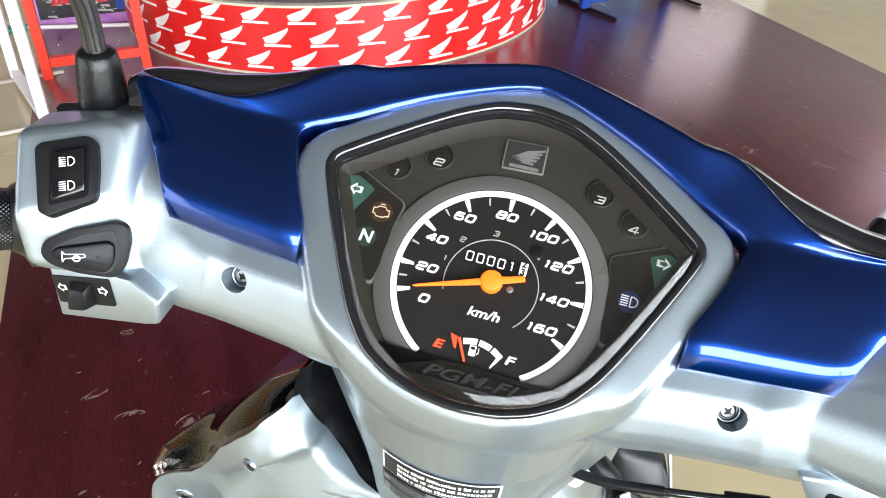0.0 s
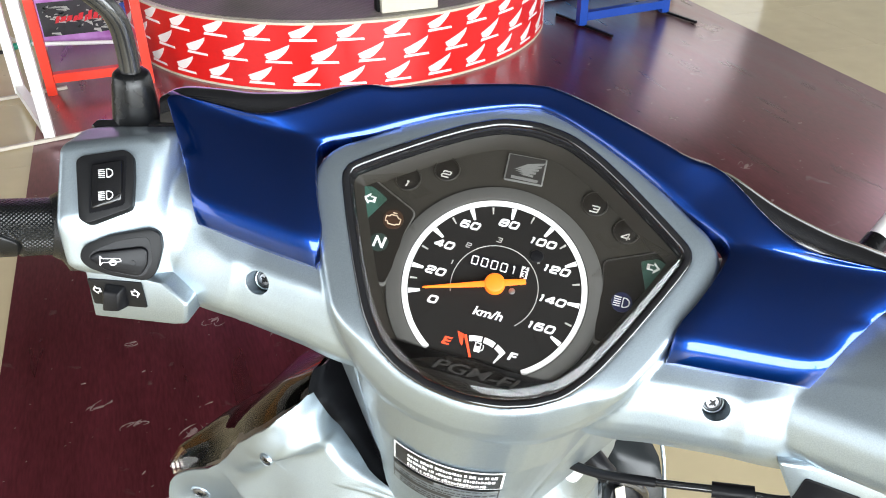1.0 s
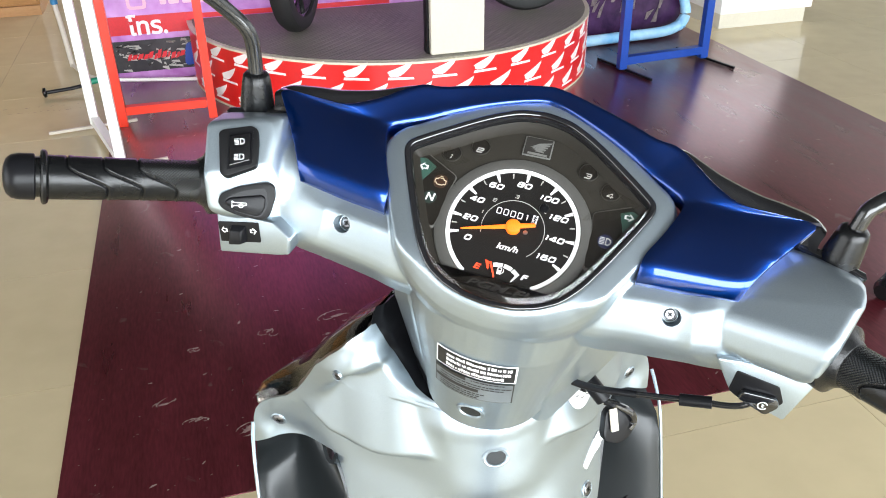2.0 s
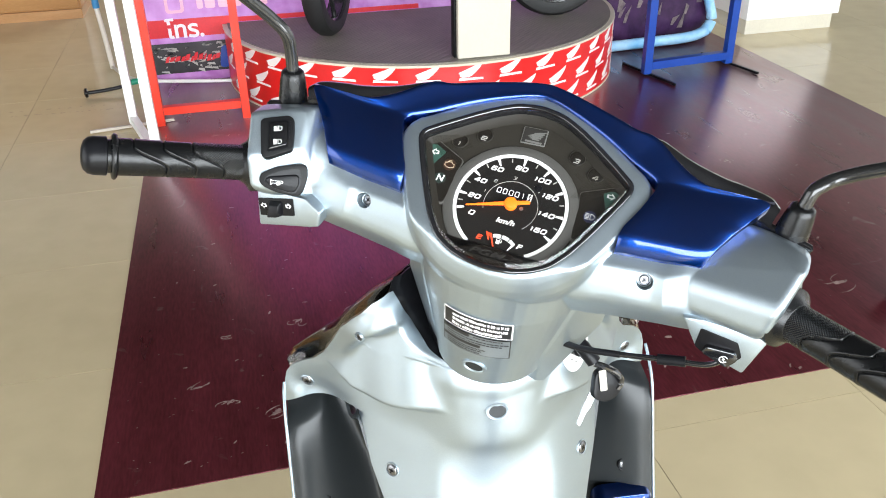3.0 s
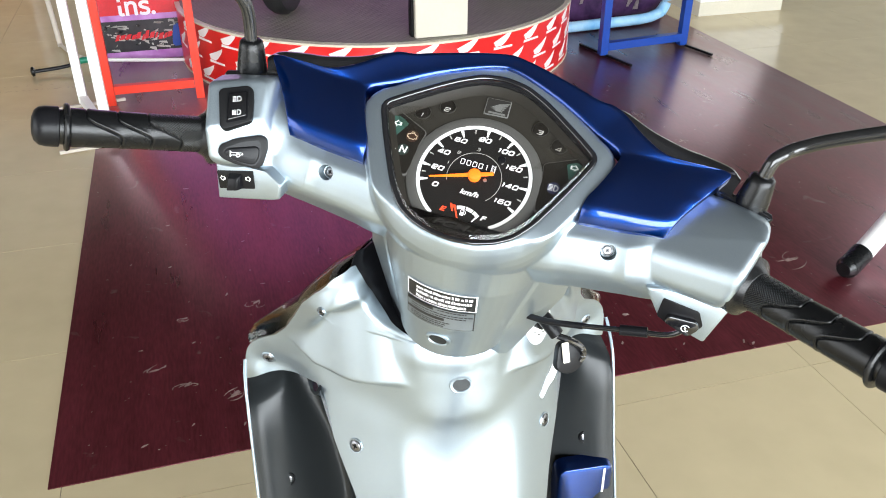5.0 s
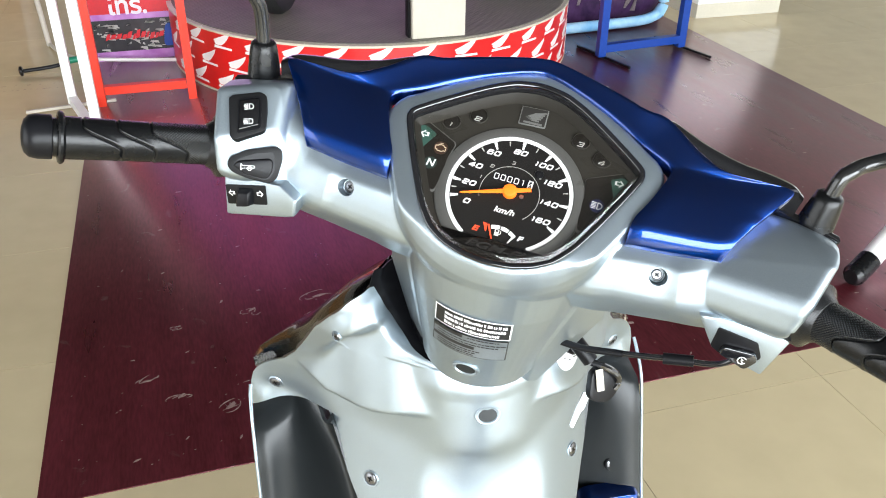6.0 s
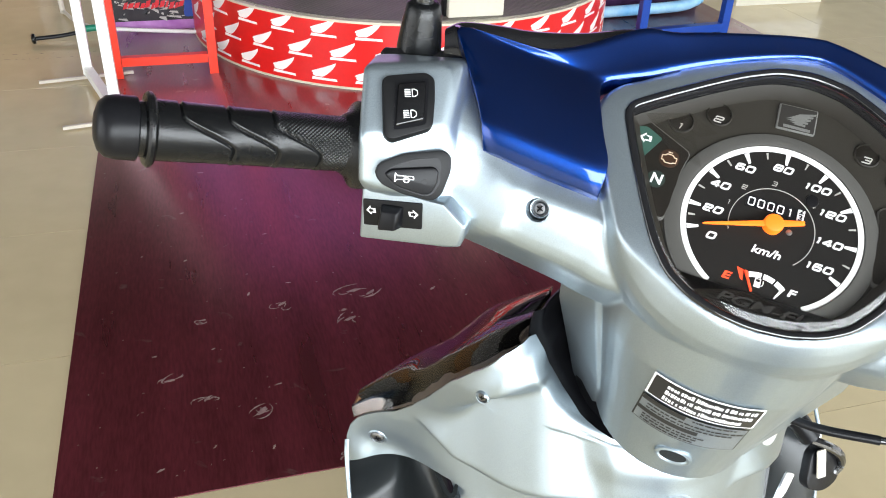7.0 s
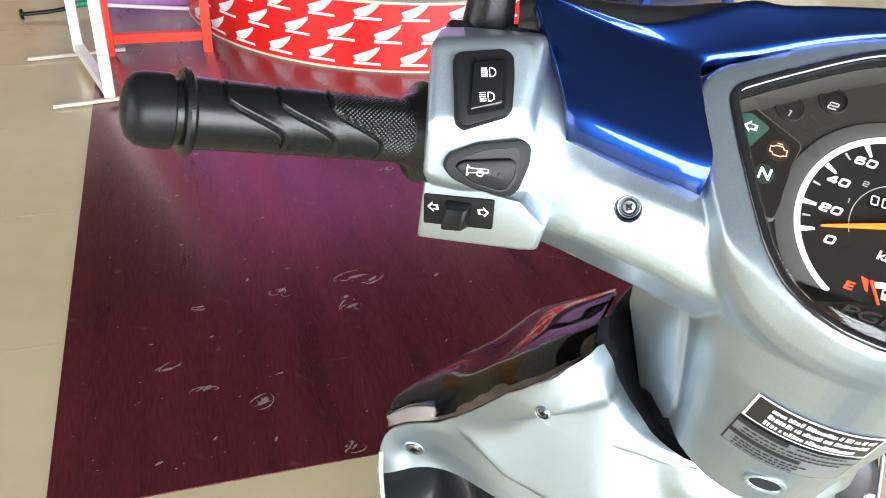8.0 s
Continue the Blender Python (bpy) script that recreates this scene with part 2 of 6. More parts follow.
def turned(profile, origin, axis, seg=40, ref=(0, 1, 0), bm=None, cap=True):
    """A turned body: profile of (distance along the axis, radius)."""
    d = Vector(axis).normalized()
    e1 = (Vector(ref) - d * d.dot(Vector(ref))).normalized()
    e2 = d.cross(e1)
    o = Vector(origin)
    return loft([[o + d * s + r * (math.cos(a) * e1 + math.sin(a) * e2) for a in (2 * math.pi * j / seg for j in range(seg))] for s, r in profile], cap=cap, bm=bm)


def plane_frame(centre, normal, up):
    """The matrix of a plane: x right, y up, z out of it."""
    n = Vector(normal).normalized()
    u = (Vector(up) - n * n.dot(Vector(up))).normalized()
    x = u.cross(n)
    m = Matrix((x, u, n)).transposed().to_4x4()
    m.translation = centre
    return m


def rounded(points, r, k=4):
    """A polygon with its corners rounded."""
    p = [Vector((*q, 0)) for q in points]
    out = []
    for i, b in enumerate(p):
        a, c = p[i - 1], p[(i + 1) % len(p)]
        ra = min(r, (a - b).length * 0.45, (c - b).length * 0.45)
        s, e = b + (a - b).normalized() * ra, b + (c - b).normalized() * ra
        for j in range(k + 1):
            t = j / k
            q = (1 - t) ** 2 * s + 2 * t * (1 - t) * b + t * t * e
            out.append((q.x, q.y))
    return out


def plate(points, z0, z1, bevel=0.0, bm=None, m=None):
    """A plate over a polygon in the xy plane, from z0 up to z1, with its upper edge eased by bevel."""
    def inset(d):
        c = Vector((sum(p[0] for p in points) / len(points), sum(p[1] for p in points) / len(points)))
        res = []
        n = len(points)
        for i in range(n):
            a, b, e = (Vector(points[j % n]) for j in (i - 1, i, i + 1))
            t1, t2 = (b - a), (e - b)
            nn = Vector((-(t1.y + t2.y), t1.x + t2.x))
            nn = nn.normalized() if nn.length > 1e-9 else Vector((0, 0))
            if nn.dot(c - b) < 0:
                nn = -nn
            res.append(b + nn * d)
        return res
    rings = [[(x, y, z0) for x, y in points]]
    if bevel:
        rings += [[(x, y, z1 - bevel) for x, y in points], [(q.x, q.y, z1 - bevel * 0.3) for q in inset(bevel * 0.35)], [(q.x, q.y, z1) for q in inset(bevel)]]
    else:
        rings += [[(x, y, z1) for x, y in points]]
    b = loft(rings)
    if m is not None:
        b.transform(m)
    return merge(bm, b)


def disc(r, z0, z1, seg=48, m=None, bm=None, cx=0, cy=0, bevel=0.0):
    return plate([(cx + r * math.cos(2 * math.pi * i / seg), cy + r * math.sin(2 * math.pi * i / seg)) for i in range(seg)], z0, z1, bevel, bm, m)


def arc_band(r0, r1, a0, a1, z0, z1, seg=96, bm=None, cx=0, cy=0):
    """A flat band along an arc, degrees from a0 to a1."""
    rings = []
    for i in range(seg + 1):
        a = radians(a0 + (a1 - a0) * i / seg)
        c, s = math.cos(a), math.sin(a)
        rings.append([(cx + r0 * c, cy + r0 * s, z0), (cx + r1 * c, cy + r1 * s, z0), (cx + r1 * c, cy + r1 * s, z1), (cx + r0 * c, cy + r0 * s, z1)])
    return loft(rings, bm=bm)


def text_bm(words, size, m, depth=0.0002, shear=0.0, bold=0.0, align="CENTER", spacing=1.0):
    """Letters of the built-in font as a mesh, centred on the plane m."""
    cu = bpy.data.curves.new("letters", "FONT")
    cu.body, cu.size, cu.extrude, cu.shear, cu.offset = words, size, depth, shear, bold
    cu.align_x, cu.align_y, cu.space_character = align, "CENTER", spacing
    ob = new("letters", cu)
    me = bpy.data.meshes.new_from_object(ob.evaluated_get(bpy.context.evaluated_depsgraph_get()))
    bpy.data.objects.remove(ob)
    bpy.data.curves.remove(cu)
    b = bmesh.new()
    b.from_mesh(me)
    bpy.data.meshes.remove(me)
    b.transform(m)
    return b


def mirror_x(bm):
    bm.transform(Matrix.Diagonal((-1, 1, 1, 1)))
    bmesh.ops.reverse_faces(bm, faces=bm.faces)
    return bm


def shift(x, y, z=0.0):
    return Matrix.Translation((x, y, z))


# ---------------------------------------------------------------- the showroom
X0, X1, Y0, Y1, TOP = -5.0, 7.0, -4.0, 9.0, 3.4


def wall_with_windows(name, length, m, first, count, width, mullion, sill, head):
    """A wall along its own x axis with a row of window openings between piers, a sill wall and a lintel; the frames are parts."""
    ob = thing(name, "white painted showroom wall with tall window openings", "wall", kind="structure")
    ob.matrix_world = m
    part("sill_wall", box_bm(0, length, -0.1, 0.1, 0, sill), WALL, ob)
    part("lintel", box_bm(0, length, -0.1, 0.1, head, TOP), WALL, ob)
    x = 0.0
    for k in range(count):
        a = first + k * (width + mullion)
        part("pier", box_bm(x, a, -0.1, 0.1, sill, head), WALL, ob)
        w = bmesh.new()
        for b in ((a, a + 0.06, sill, head), (a + width - 0.06, a + width, sill, head), (a + 0.06, a + width - 0.06, sill, sill + 0.06), (a + 0.06, a + width - 0.06, head - 0.06, head), (a + 0.06, a + width - 0.06, 1.9, 1.95)):
            w = box_bm(b[0], b[1], -0.03, 0.03, b[2], b[3], bm=w)
        part("window_frame", w, FRAME_DARK, ob)
        x = a + width
    part("pier", box_bm(x, length, -0.1, 0.1, sill, head), WALL, ob)
    return ob


wall_with_windows("wall_south", X1 - X0, pose(X0, Y0, 0), 2.7, 3, 2.45, 0.12, 0.35, 3.1)
wall_with_windows("wall_east", Y1 - Y0, pose(X1, Y0, 0, 0, 0, 90), 1.2, 3, 2.45, 0.12, 0.35, 3.1)
wall_with_windows("wall_north", X1 - X0, pose(X0, Y1, 0), 5.2, 2, 2.9, 0.2, 0.35, 3.1)
# unseen; low sill leaves room for the west fill that the facets reflect
wall_with_windows("wall_west", Y1 - Y0, pose(X0, Y0, 0, 0, 0, 90), 1.2, 3, 2.45, 0.12, 0.08, 3.2)
ob = link_mesh("ceiling", box_bm(X0 - 0.2, X1 + 0.2, Y0 - 0.2, Y1 + 0.2, TOP, TOP + 0.15), CEILING)
tagged(ob, "plain dark grey showroom ceiling board", "ceiling", kind="structure")

# tiled floor: a grout bed with tiles of 0.6 m
TILE_X, TILE_Y, SIZE = 0.88, 1.20, 0.60
floor = link_mesh("floor", box_bm(X0 - 0.2, X1 + 0.2, Y0 - 0.2, Y1 + 0.2, -0.12, -0.0015), GROUT)
tagged(floor, "polished beige square floor tiles with thin grey joints", "floor", kind="structure")
ground = link_mesh("ground", box_bm(-60, 60, -60, 60, -0.4, -0.125), GROUT)
tagged(ground, "plain grey paving outside the showroom", "ground", kind="structure")


def carpet_covers(i, j):
    x, y = TILE_X + SIZE * i, TILE_Y + SIZE * j
    return x > -0.34 and x + SIZE < 2.85 and y > 1.31 and y + SIZE < 4.9


# vinyl sheet on the tiles
sheet = link_mesh("vinyl_sheet", box_bm(-0.347, 2.856, 1.300, 4.95, 0.0002, 0.0032, 0.001), CARPET, 30)
tagged(sheet, "glossy wine-red vinyl sheet with scuffs, laid on beige tiles", "floor sheet")


dirt = bmesh.new()
rd = random.Random(11)
for k in range(46):
    x, y = -1.02 + 0.018 * k + rd.uniform(-0.006, 0.006), 4.055 - 0.0008 * k - (0.066 if k % 3 else 0.0) + rd.uniform(-0.004, 0.004)
    w, h = rd.uniform(0.008, 0.020), rd.uniform(0.002, 0.006)
    dirt = plate([(x, y), (x + w, y + 0.002), (x + w * 0.9, y + h), (x + 0.002, y + h * 0.8)], 0.0001, 0.0004, bm=dirt)
ob = link_mesh("floor_dirt", dirt, material("dark_floor_dirt", (0.10, 0.08, 0.055), 0.6, color2=(0.24, 0.19, 0.13), scale=60, fine=200))
tagged(ob, "dark broken dirt line across the beige tiles", "dirt", kind="stuff")


def scuff(x, y, rx, ry, turn, arc, bm):
    """A thin curved scrape on the sheet."""
    pts = []
    for k in range(15):
        a = radians(arc[0] + (arc[1] - arc[0]) * k / 14)
        p = Vector((rx * math.cos(a), ry * math.sin(a), 0))
        p.rotate(Euler((0, 0, radians(turn))))
        pts.append(Vector((x, y, 0.0038)) + p)
    rings = []
    for k, (p, (t, e1, e2)) in enumerate(zip(pts, frames_along(pts))):
        w = (0.0005 + 0.0014 * random.random()) * (0.3 + math.sin(math.pi * k / 14))
        rings.append([p + e2 * w, p + e2 * w + Vector((0, 0, 0.0003)), p - e2 * w + Vector((0, 0, 0.0003)), p - e2 * w])
    return loft(rings, bm=bm)


SCUFF = material("pale_scuff", (0.15, 0.075, 0.07), 0.5, color2=(0.36, 0.25, 0.22), scale=70, fine=260)
marks = bmesh.new()
rs = random.Random(7)


def smear(x, y, a, b, turn, bm):
    """A flat ragged smear on the sheet."""
    pts = []
    for k in range(14):
        t = 2 * math.pi * k / 14
        p = Vector((a * math.cos(t), b * math.sin(t), 0)) * rs.uniform(0.6, 1.1)
        p.rotate(Euler((0, 0, radians(turn))))
        pts.append((x + p.x, y + p.y))
    return plate(pts, 0.0030, 0.0036, bm=bm)


for x, y, r in ((0.34, 1.91, 0.050), (0.38, 1.89, 0.040), (0.15, 1.89, 0.035), (-0.05, 1.865, 0.022), (-0.13, 1.65, 0.030), (-0.05, 1.57, 0.030), (0.06, 1.50, 0.045), (0.22, 1.33, 0.022), (0.31, 1.79, 0.045), (0.56, 2.48, 0.035), (1.94, 2.15, 0.050), (1.76, 1.66, 0.060), (1.92, 2.58, 0.030), (1.2, 1.75, 0.05)):
    for k in range(4):
        a0 = rs.uniform(0, 300)
        marks = scuff(x + rs.uniform(-0.5, 0.5) * r, y + rs.uniform(-0.4, 0.4) * r, r * rs.uniform(0.3, 0.9), r * rs.uniform(0.15, 0.5), rs.uniform(-10, 60), (a0, a0 + rs.uniform(50, 170)), marks)
    marks = smear(x, y, r * 0.45, r * 0.14, rs.uniform(0, 50), marks)
for k in range(420):
    size = rs.uniform(0.0012, 0.0035) if k % 5 else rs.uniform(0.005, 0.012)
    marks = smear(rs.uniform(-0.33, 2.5), 1.32 + 2.2 * rs.random() ** 1.6, size, size * rs.uniform(0.2, 0.6), rs.uniform(-20, 70), marks)
ob = link_mesh("floor_scuffs", marks, SCUFF)
tagged(ob, "pale scrapes and specks on the wine-red sheet", "scuff marks", kind="stuff")


# ---------------------------------------------------------------- half-round stage
PX, PY, PR, PH = 1.05, 4.28, 1.025, 0.29


def half_disc(r, z0, z1, seg=64, bevel=0.0):
    return plate([(r * math.cos(radians(180 + 180 * i / seg)), r * math.sin(radians(180 + 180 * i / seg))) for i in range(seg + 1)], z0, z1, bevel)


stage = thing("display_stage", "half-round stage wrapped in red vinyl with white wing marks", "stage", (PX, PY, 0))
part("body", half_disc(PR, 0.0033, PH - 0.012), RED_VINYL, stage, "red vinyl wrapped side", smooth=20)
part("edge_trim", half_disc(PR + 0.004, PH - 0.012, PH - 0.002, bevel=0.002), CREAM_TRIM, stage, "cream edge trim", smooth=20)
part("rubber_mat", half_disc(PR - 0.02, PH - 0.002, PH + 0.002), RUBBER_MAT, stage, "grey studded rubber mat", smooth=20)
base_strip = arc_band(PR, PR + 0.003, 180, 360, 0.0033, 0.012, 64)
part("base_trim", base_strip, CREAM_TRIM, stage, "thin cream strip along the foot", smooth=20)
WING = [(0.018, 0.0150), (0.010, 0.0190), (0.014, 0.0215), (0.006, 0.0255), (0.010, 0.0280), (0.001, 0.033), (0.005, 0.0375), (0.030, 0.047), (0.062, 0.059), (0.086, 0.069), (0.110, 0.080), (0.106, 0.067), (0.096, 0.053), (0.084, 0.041), (0.072, 0.030), (0.060, 0.021), (0.048, 0.0155)]
NAME_BAR = [(0.002, 0.001), (0.114, 0.001), (0.112, 0.0105), (0.006, 0.0125)]


def wing_mesh():
    """A plain white wing mark, bent round the stage."""
    b = bmesh.new()
    for shape in (WING, NAME_BAR):
        outer, inner = ([b.verts.new((PR * k * math.sin((x - 0.058) / PR), -PR * k * math.cos((x - 0.058) / PR), z)) for x, z in shape] for k in (1.0015, 0.999))
        b.faces.new(outer)
        for i in range(len(outer)):
            j = (i + 1) % len(outer)
            b.faces.new((outer[i], outer[j], inner[j], inner[i]))
    bmesh.ops.triangulate(b, faces=b.faces[:])
    bmesh.ops.recalc_face_normals(b, faces=b.faces)
    me = bpy.data.meshes.new("wing_mark")
    b.to_mesh(me)
    b.free()
    me.materials.append(WHITE_VINYL)
    return me


WING_ME = wing_mesh()
for row, z in enumerate((0.028, 0.120, 0.211)):
    for k in range(-8, 9):
        a = k * 10.5 + (0.0, 4.6, 0.1)[row] - 0.1
        if -84 < a < 84:
            ob = new("wing_mark", WING_ME)
            ob.parent = stage
            ob.matrix_local = pose(0, 0, z, 0, 0, a)


# cream board that stands on the stage
board = thing("cream_board", "plain cream painted board standing on the stage", "board", (1.125, 3.355, PH))
part("panel", box_bm(-0.118, 0.118, -0.045, 0.045, 0.0025, 1.15, 0.004), CREAM, board)
# the shadow line along the left edge, built as a dark strip
part("edge_shadow", box_bm(-0.130, -0.119, -0.02, 0.03, 0.0025, 1.14, 0.002), GREY_RIM, board, "dark strip standing in for the shadow along the edge")


def wheel(parent, x, y, z, turn):
    r = 0.285
    prof = [(-0.045, 0.215), (-0.05, 0.24), (-0.044, 0.268), (-0.02, 0.283), (0.0, r), (0.02, 0.283), (0.044, 0.268), (0.05, 0.24), (0.045, 0.215)]
    b = turned(prof + prof[:1], (0, 0, 0), (0, 1, 0), 56, (0, 0, 1), cap=False)
    tyre = part("tyre", b, TYRE, parent, "black motorcycle tyre")
    tyre.matrix_local = pose(x, y, z, 0, 0, turn)
    rim = turned([(-0.035, 0.222), (-0.03, 0.205), (0.03, 0.205), (0.035, 0.222), (-0.035, 0.222)], (0, 0, 0), (0, 1, 0), 48, (0, 0, 1), cap=False)
    for k in range(5):
        a = 2 * math.pi * k / 5
        rim = tube([(0, 0, 0), (0.10 * math.cos(a), 0, 0.10 * math.sin(a)), (0.206 * math.cos(a), 0, 0.206 * math.sin(a))], 0.012, 4, 8, (0, 1, 0), rim)
    rim = turned([(-0.05, 0.03), (0.05, 0.03)], (0, 0, 0), (0, 1, 0), 20, (0, 0, 1), rim)
    part("rim", rim, BLACK_PAINT, tyre, "black cast rim")


shown_bike = thing("display_motorcycle", "motorcycle with black tyres parked on the red stage", "motorcycle", (0, 0, PH))
wheel(shown_bike, 0.53, 3.90, 0.287, 66)
wheel(shown_bike, 1.68, 3.93, 0.287, 0)
part("frame", tube([(0.50, 3.90, 0.29), (0.62, 3.91, 0.75), (1.10, 3.92, 0.62), (1.68, 3.93, 0.30)], 0.028, 24, 12), BLACK_PAINT, shown_bike)

# printed backdrop behind the stage
backdrop = thing("printed_banner", "glossy purple printed vinyl banner behind the stage", "banner", (0, 4.30, 0))
part("purple_sheet", box_bm(-0.36, 2.0, 0, 0.01, 0.0034, 2.2), PURPLE, backdrop, "crumpled purple print")
part("dark_sheet", box_bm(2.004, 2.80, 0, 0.01, 0.0034, 2.2), DARK_PURPLE, backdrop, "dark purple and black print")
part("black_strip", box_bm(-0.35, 0.055, -0.004, -0.0005, 0.05, 0.205), BANNER_BLACK, backdrop, "black printed strip")
part("red_strip", box_bm(-0.35, 0.10, -0.004, -0.0005, 0.235, 0.325), BANNER_RED, backdrop, "red printed strip")
part("red_line", box_bm(0.10, 1.05, -0.004, -0.0005, 0.292, 0.315), BANNER_RED, backdrop, "red line along the foot")
part("lettering", text_bm("โทร.", 0.115, pose(-0.165, -0.006, 0.268, 90), 0.001, bold=0.003), BANNER_WHITE, backdrop, "white letters on red")
part("lettering", text_bm("BIKE", 0.055, pose(2.14, -0.003, 0.355, 90), 0.001, bold=0.001), BANNER_WHITE, backdrop, "white letters on dark purple")
frame_icon = plate(rounded([(-0.045, -0.045), (0.045, -0.045), (0.045, 0.045), (-0.045, 0.045)], 0.02), 0.0, 0.002, m=pose(-0.20, -0.002, 0.40, 90))
part("icon", frame_icon, PINK, backdrop, "pink rounded square mark")
part("icon", plate(rounded([(-0.03, -0.03), (0.03, -0.03), (0.03, 0.03), (-0.03, 0.03)], 0.012), 0.0, 0.002, m=pose(-0.20, -0.0045, 0.40, 90)), PURPLE, backdrop)
for x0, x1, z0, z1 in ((-0.09, -0.06, 0.37, 0.45), (-0.05, 0.00, 0.37, 0.415), (0.015, 0.065, 0.37, 0.415), (0.08, 0.13, 0.37, 0.44), (0.145, 0.20, 0.37, 0.415), (0.215, 0.26, 0.37, 0.415)):
    part("name_bar", plate(rounded([(x0, z0), (x1, z0), (x1, z1), (x0, z1)], 0.01), 0, 0.002, m=pose(0, -0.002, 0, 90)), PINK, backdrop, "pale pink bar")
rn = random.Random(9)
x = -0.29
while x < -0.02:
    w, h = rn.uniform(0.012, 0.026), rn.uniform(0.026, 0.046)
    z = 0.112 - 0.02 * (x + 0.29) + rn.uniform(-0.006, 0.006)
    part("name_bar", plate([(x, z), (x + w, z + 0.004), (x + w + 0.010, z + h), (x + 0.012, z + h * 0.9)], 0, 0.002, m=pose(0, -0.006, 0, 90)), BANNER_RED, backdrop, "red bar on black")
    x += w + 0.003
bars = bmesh.new()
rb = random.Random(3)
for k in range(60):
    x, z, w, h = rb.uniform(-0.34, 0.02), rb.uniform(0.06, 0.195), rb.uniform(0.01, 0.05), rb.uniform(0.002, 0.006)
    bars = plate([(x, z), (x + w, z + rb.uniform(-0.02, 0.02)), (x + w * 0.9, z + h), (x + 0.004, z + h * 1.4)], 0, 0.0015, bm=bars, m=pose(0, -0.005, 0, 90))
tagged(part("streaky_print", bars, WHITE_DIM, backdrop, "grey streaks in the print"), kind="stuff")
part("blue_patch", plate(rounded([(-0.02, 0.06), (0.055, 0.07), (0.06, 0.17), (0.0, 0.18)], 0.03), 0, 0.003, m=pose(0, -0.006, 0, 90)), BLUE_STEEL, backdrop, "blue patch")
bars = bmesh.new()
for k in range(22):
    x, z = rb.uniform(2.1, 2.72), rb.uniform(0.05, 0.42)
    bars = plate([(x, z), (x + rb.uniform(0.01, 0.04), z), (x + rb.uniform(0.02, 0.06), z + rb.uniform(0.03, 0.12)), (x + 0.01, z + rb.uniform(0.02, 0.08))], 0, 0.002, bm=bars, m=pose(0, -0.003, 0, 90))
tagged(part("dim_print", bars, material("dim_print", (0.06, 0.045, 0.05), 0.3, color2=(0.25, 0.2, 0.2), scale=30, fine=80), backdrop, "dim grey printed shapes"), kind="stuff")

roll = thing("rolled_banner", "light blue rolled banner edge lying on the vinyl sheet", "banner", (0, 0, 0.0034))
part("roll", tube([(1.98, 4.13, 0.03), (2.3, 4.15, 0.032), (2.6, 4.17, 0.036), (2.74, 4.22, 0.05)], 0.030, 24, 14), SKY_BLUE, roll)
part("flap", tube([(2.74, 4.22, 0.05), (2.78, 4.24, 0.12), (2.73, 4.25, 0.28), (2.66, 4.26, 0.50)], lambda s: 0.034 - 0.012 * s, 20, 14), SKY_BLUE, roll, "upturned pale blue end")


def bar(points, w, bm=None):
    """A square steel bar between two points."""
    a, b = Vector(points[0]), Vector(points[1])
    t = (b - a).normalized()
    e1 = (Vector((0, 0, 1)) - t * t.z).normalized() if abs(t.z) < 0.9 else Vector((1, 0, 0))
    e2 = t.cross(e1)
    h = w / 2
    return loft([[p + e1 * h * i + e2 * h * j for i, j in ((-1, -1), (1, -1), (1, 1), (-1, 1))] for p in (a, b)], bm=bm)


F = 0.0034
red = thing("red_sign_frame", "empty red painted steel sign frame standing on the sheet", "sign frame", (0, 3.66, F))
for x in (-0.300, 0.082):
    part("leg", bar([(x, 0, 0), (x, 0, 1.25)], 0.036), RED_STEEL, red)
part("bottom_rail", bar([(-0.28, 0, 0.068), (0.062, 0, 0.068)], 0.036), RED_STEEL, red)
part("top_rail", bar([(-0.28, 0, 1.23), (0.062, 0, 1.23)], 0.036), RED_STEEL, red)

white = thing("white_sign_frame", "white painted steel sign frame with cream cross feet", "sign frame", (0, 0, 0))
A, B = Vector((-0.415, 3.66, 0)), Vector((-0.285, 3.165, 0))
for p in (A, B):
    part("post", bar([p + Vector((0, 0, 0.03)), p + Vector((0, 0, 1.3))], 0.036), WHITE_STEEL, white)
    part("foot", bar([p + Vector((-0.19, -0.02, 0.011)), p + Vector((0.17, 0.04, 0.011))], 0.012), CREAM_ROD, white, "cream cross foot")
part("bottom_rail", bar([A + Vector((0, 0, 0.045)), B + Vector((0, 0, 0.045))], 0.034), WHITE_STEEL, white)
part("top_rail", bar([A + Vector((0, 0, 1.28)), B + Vector((0, 0, 1.28))], 0.034), WHITE_STEEL, white)

blue = thing("blue_sign_frame", "empty blue painted steel sign frame with black flat feet", "sign frame", (0, 0, F))
C, D = Vector((2.115, 3.70, 0)), Vector((2.605, 3.745, 0))
for p in (C, D):
    part("leg", bar([p + Vector((0, 0, 0.008)), p + Vector((0, 0, 1.25))], 0.04), BLUE_STEEL, blue)
    part("foot", bar([p + Vector((-0.035, 0.20, 0.006)), p + Vector((0.06, -0.205, 0.006))], 0.011), BLACK, blue, "black flat foot")
part("bottom_rail", bar([C + Vector((0.02, 0, 0.05)), D + Vector((-0.02, 0, 0.05))], 0.04), BLUE_STEEL, blue)
part("top_rail", bar([C + Vector((0.02, 0, 1.23)), D + Vector((-0.02, 0, 1.23))], 0.04), BLUE_STEEL, blue)

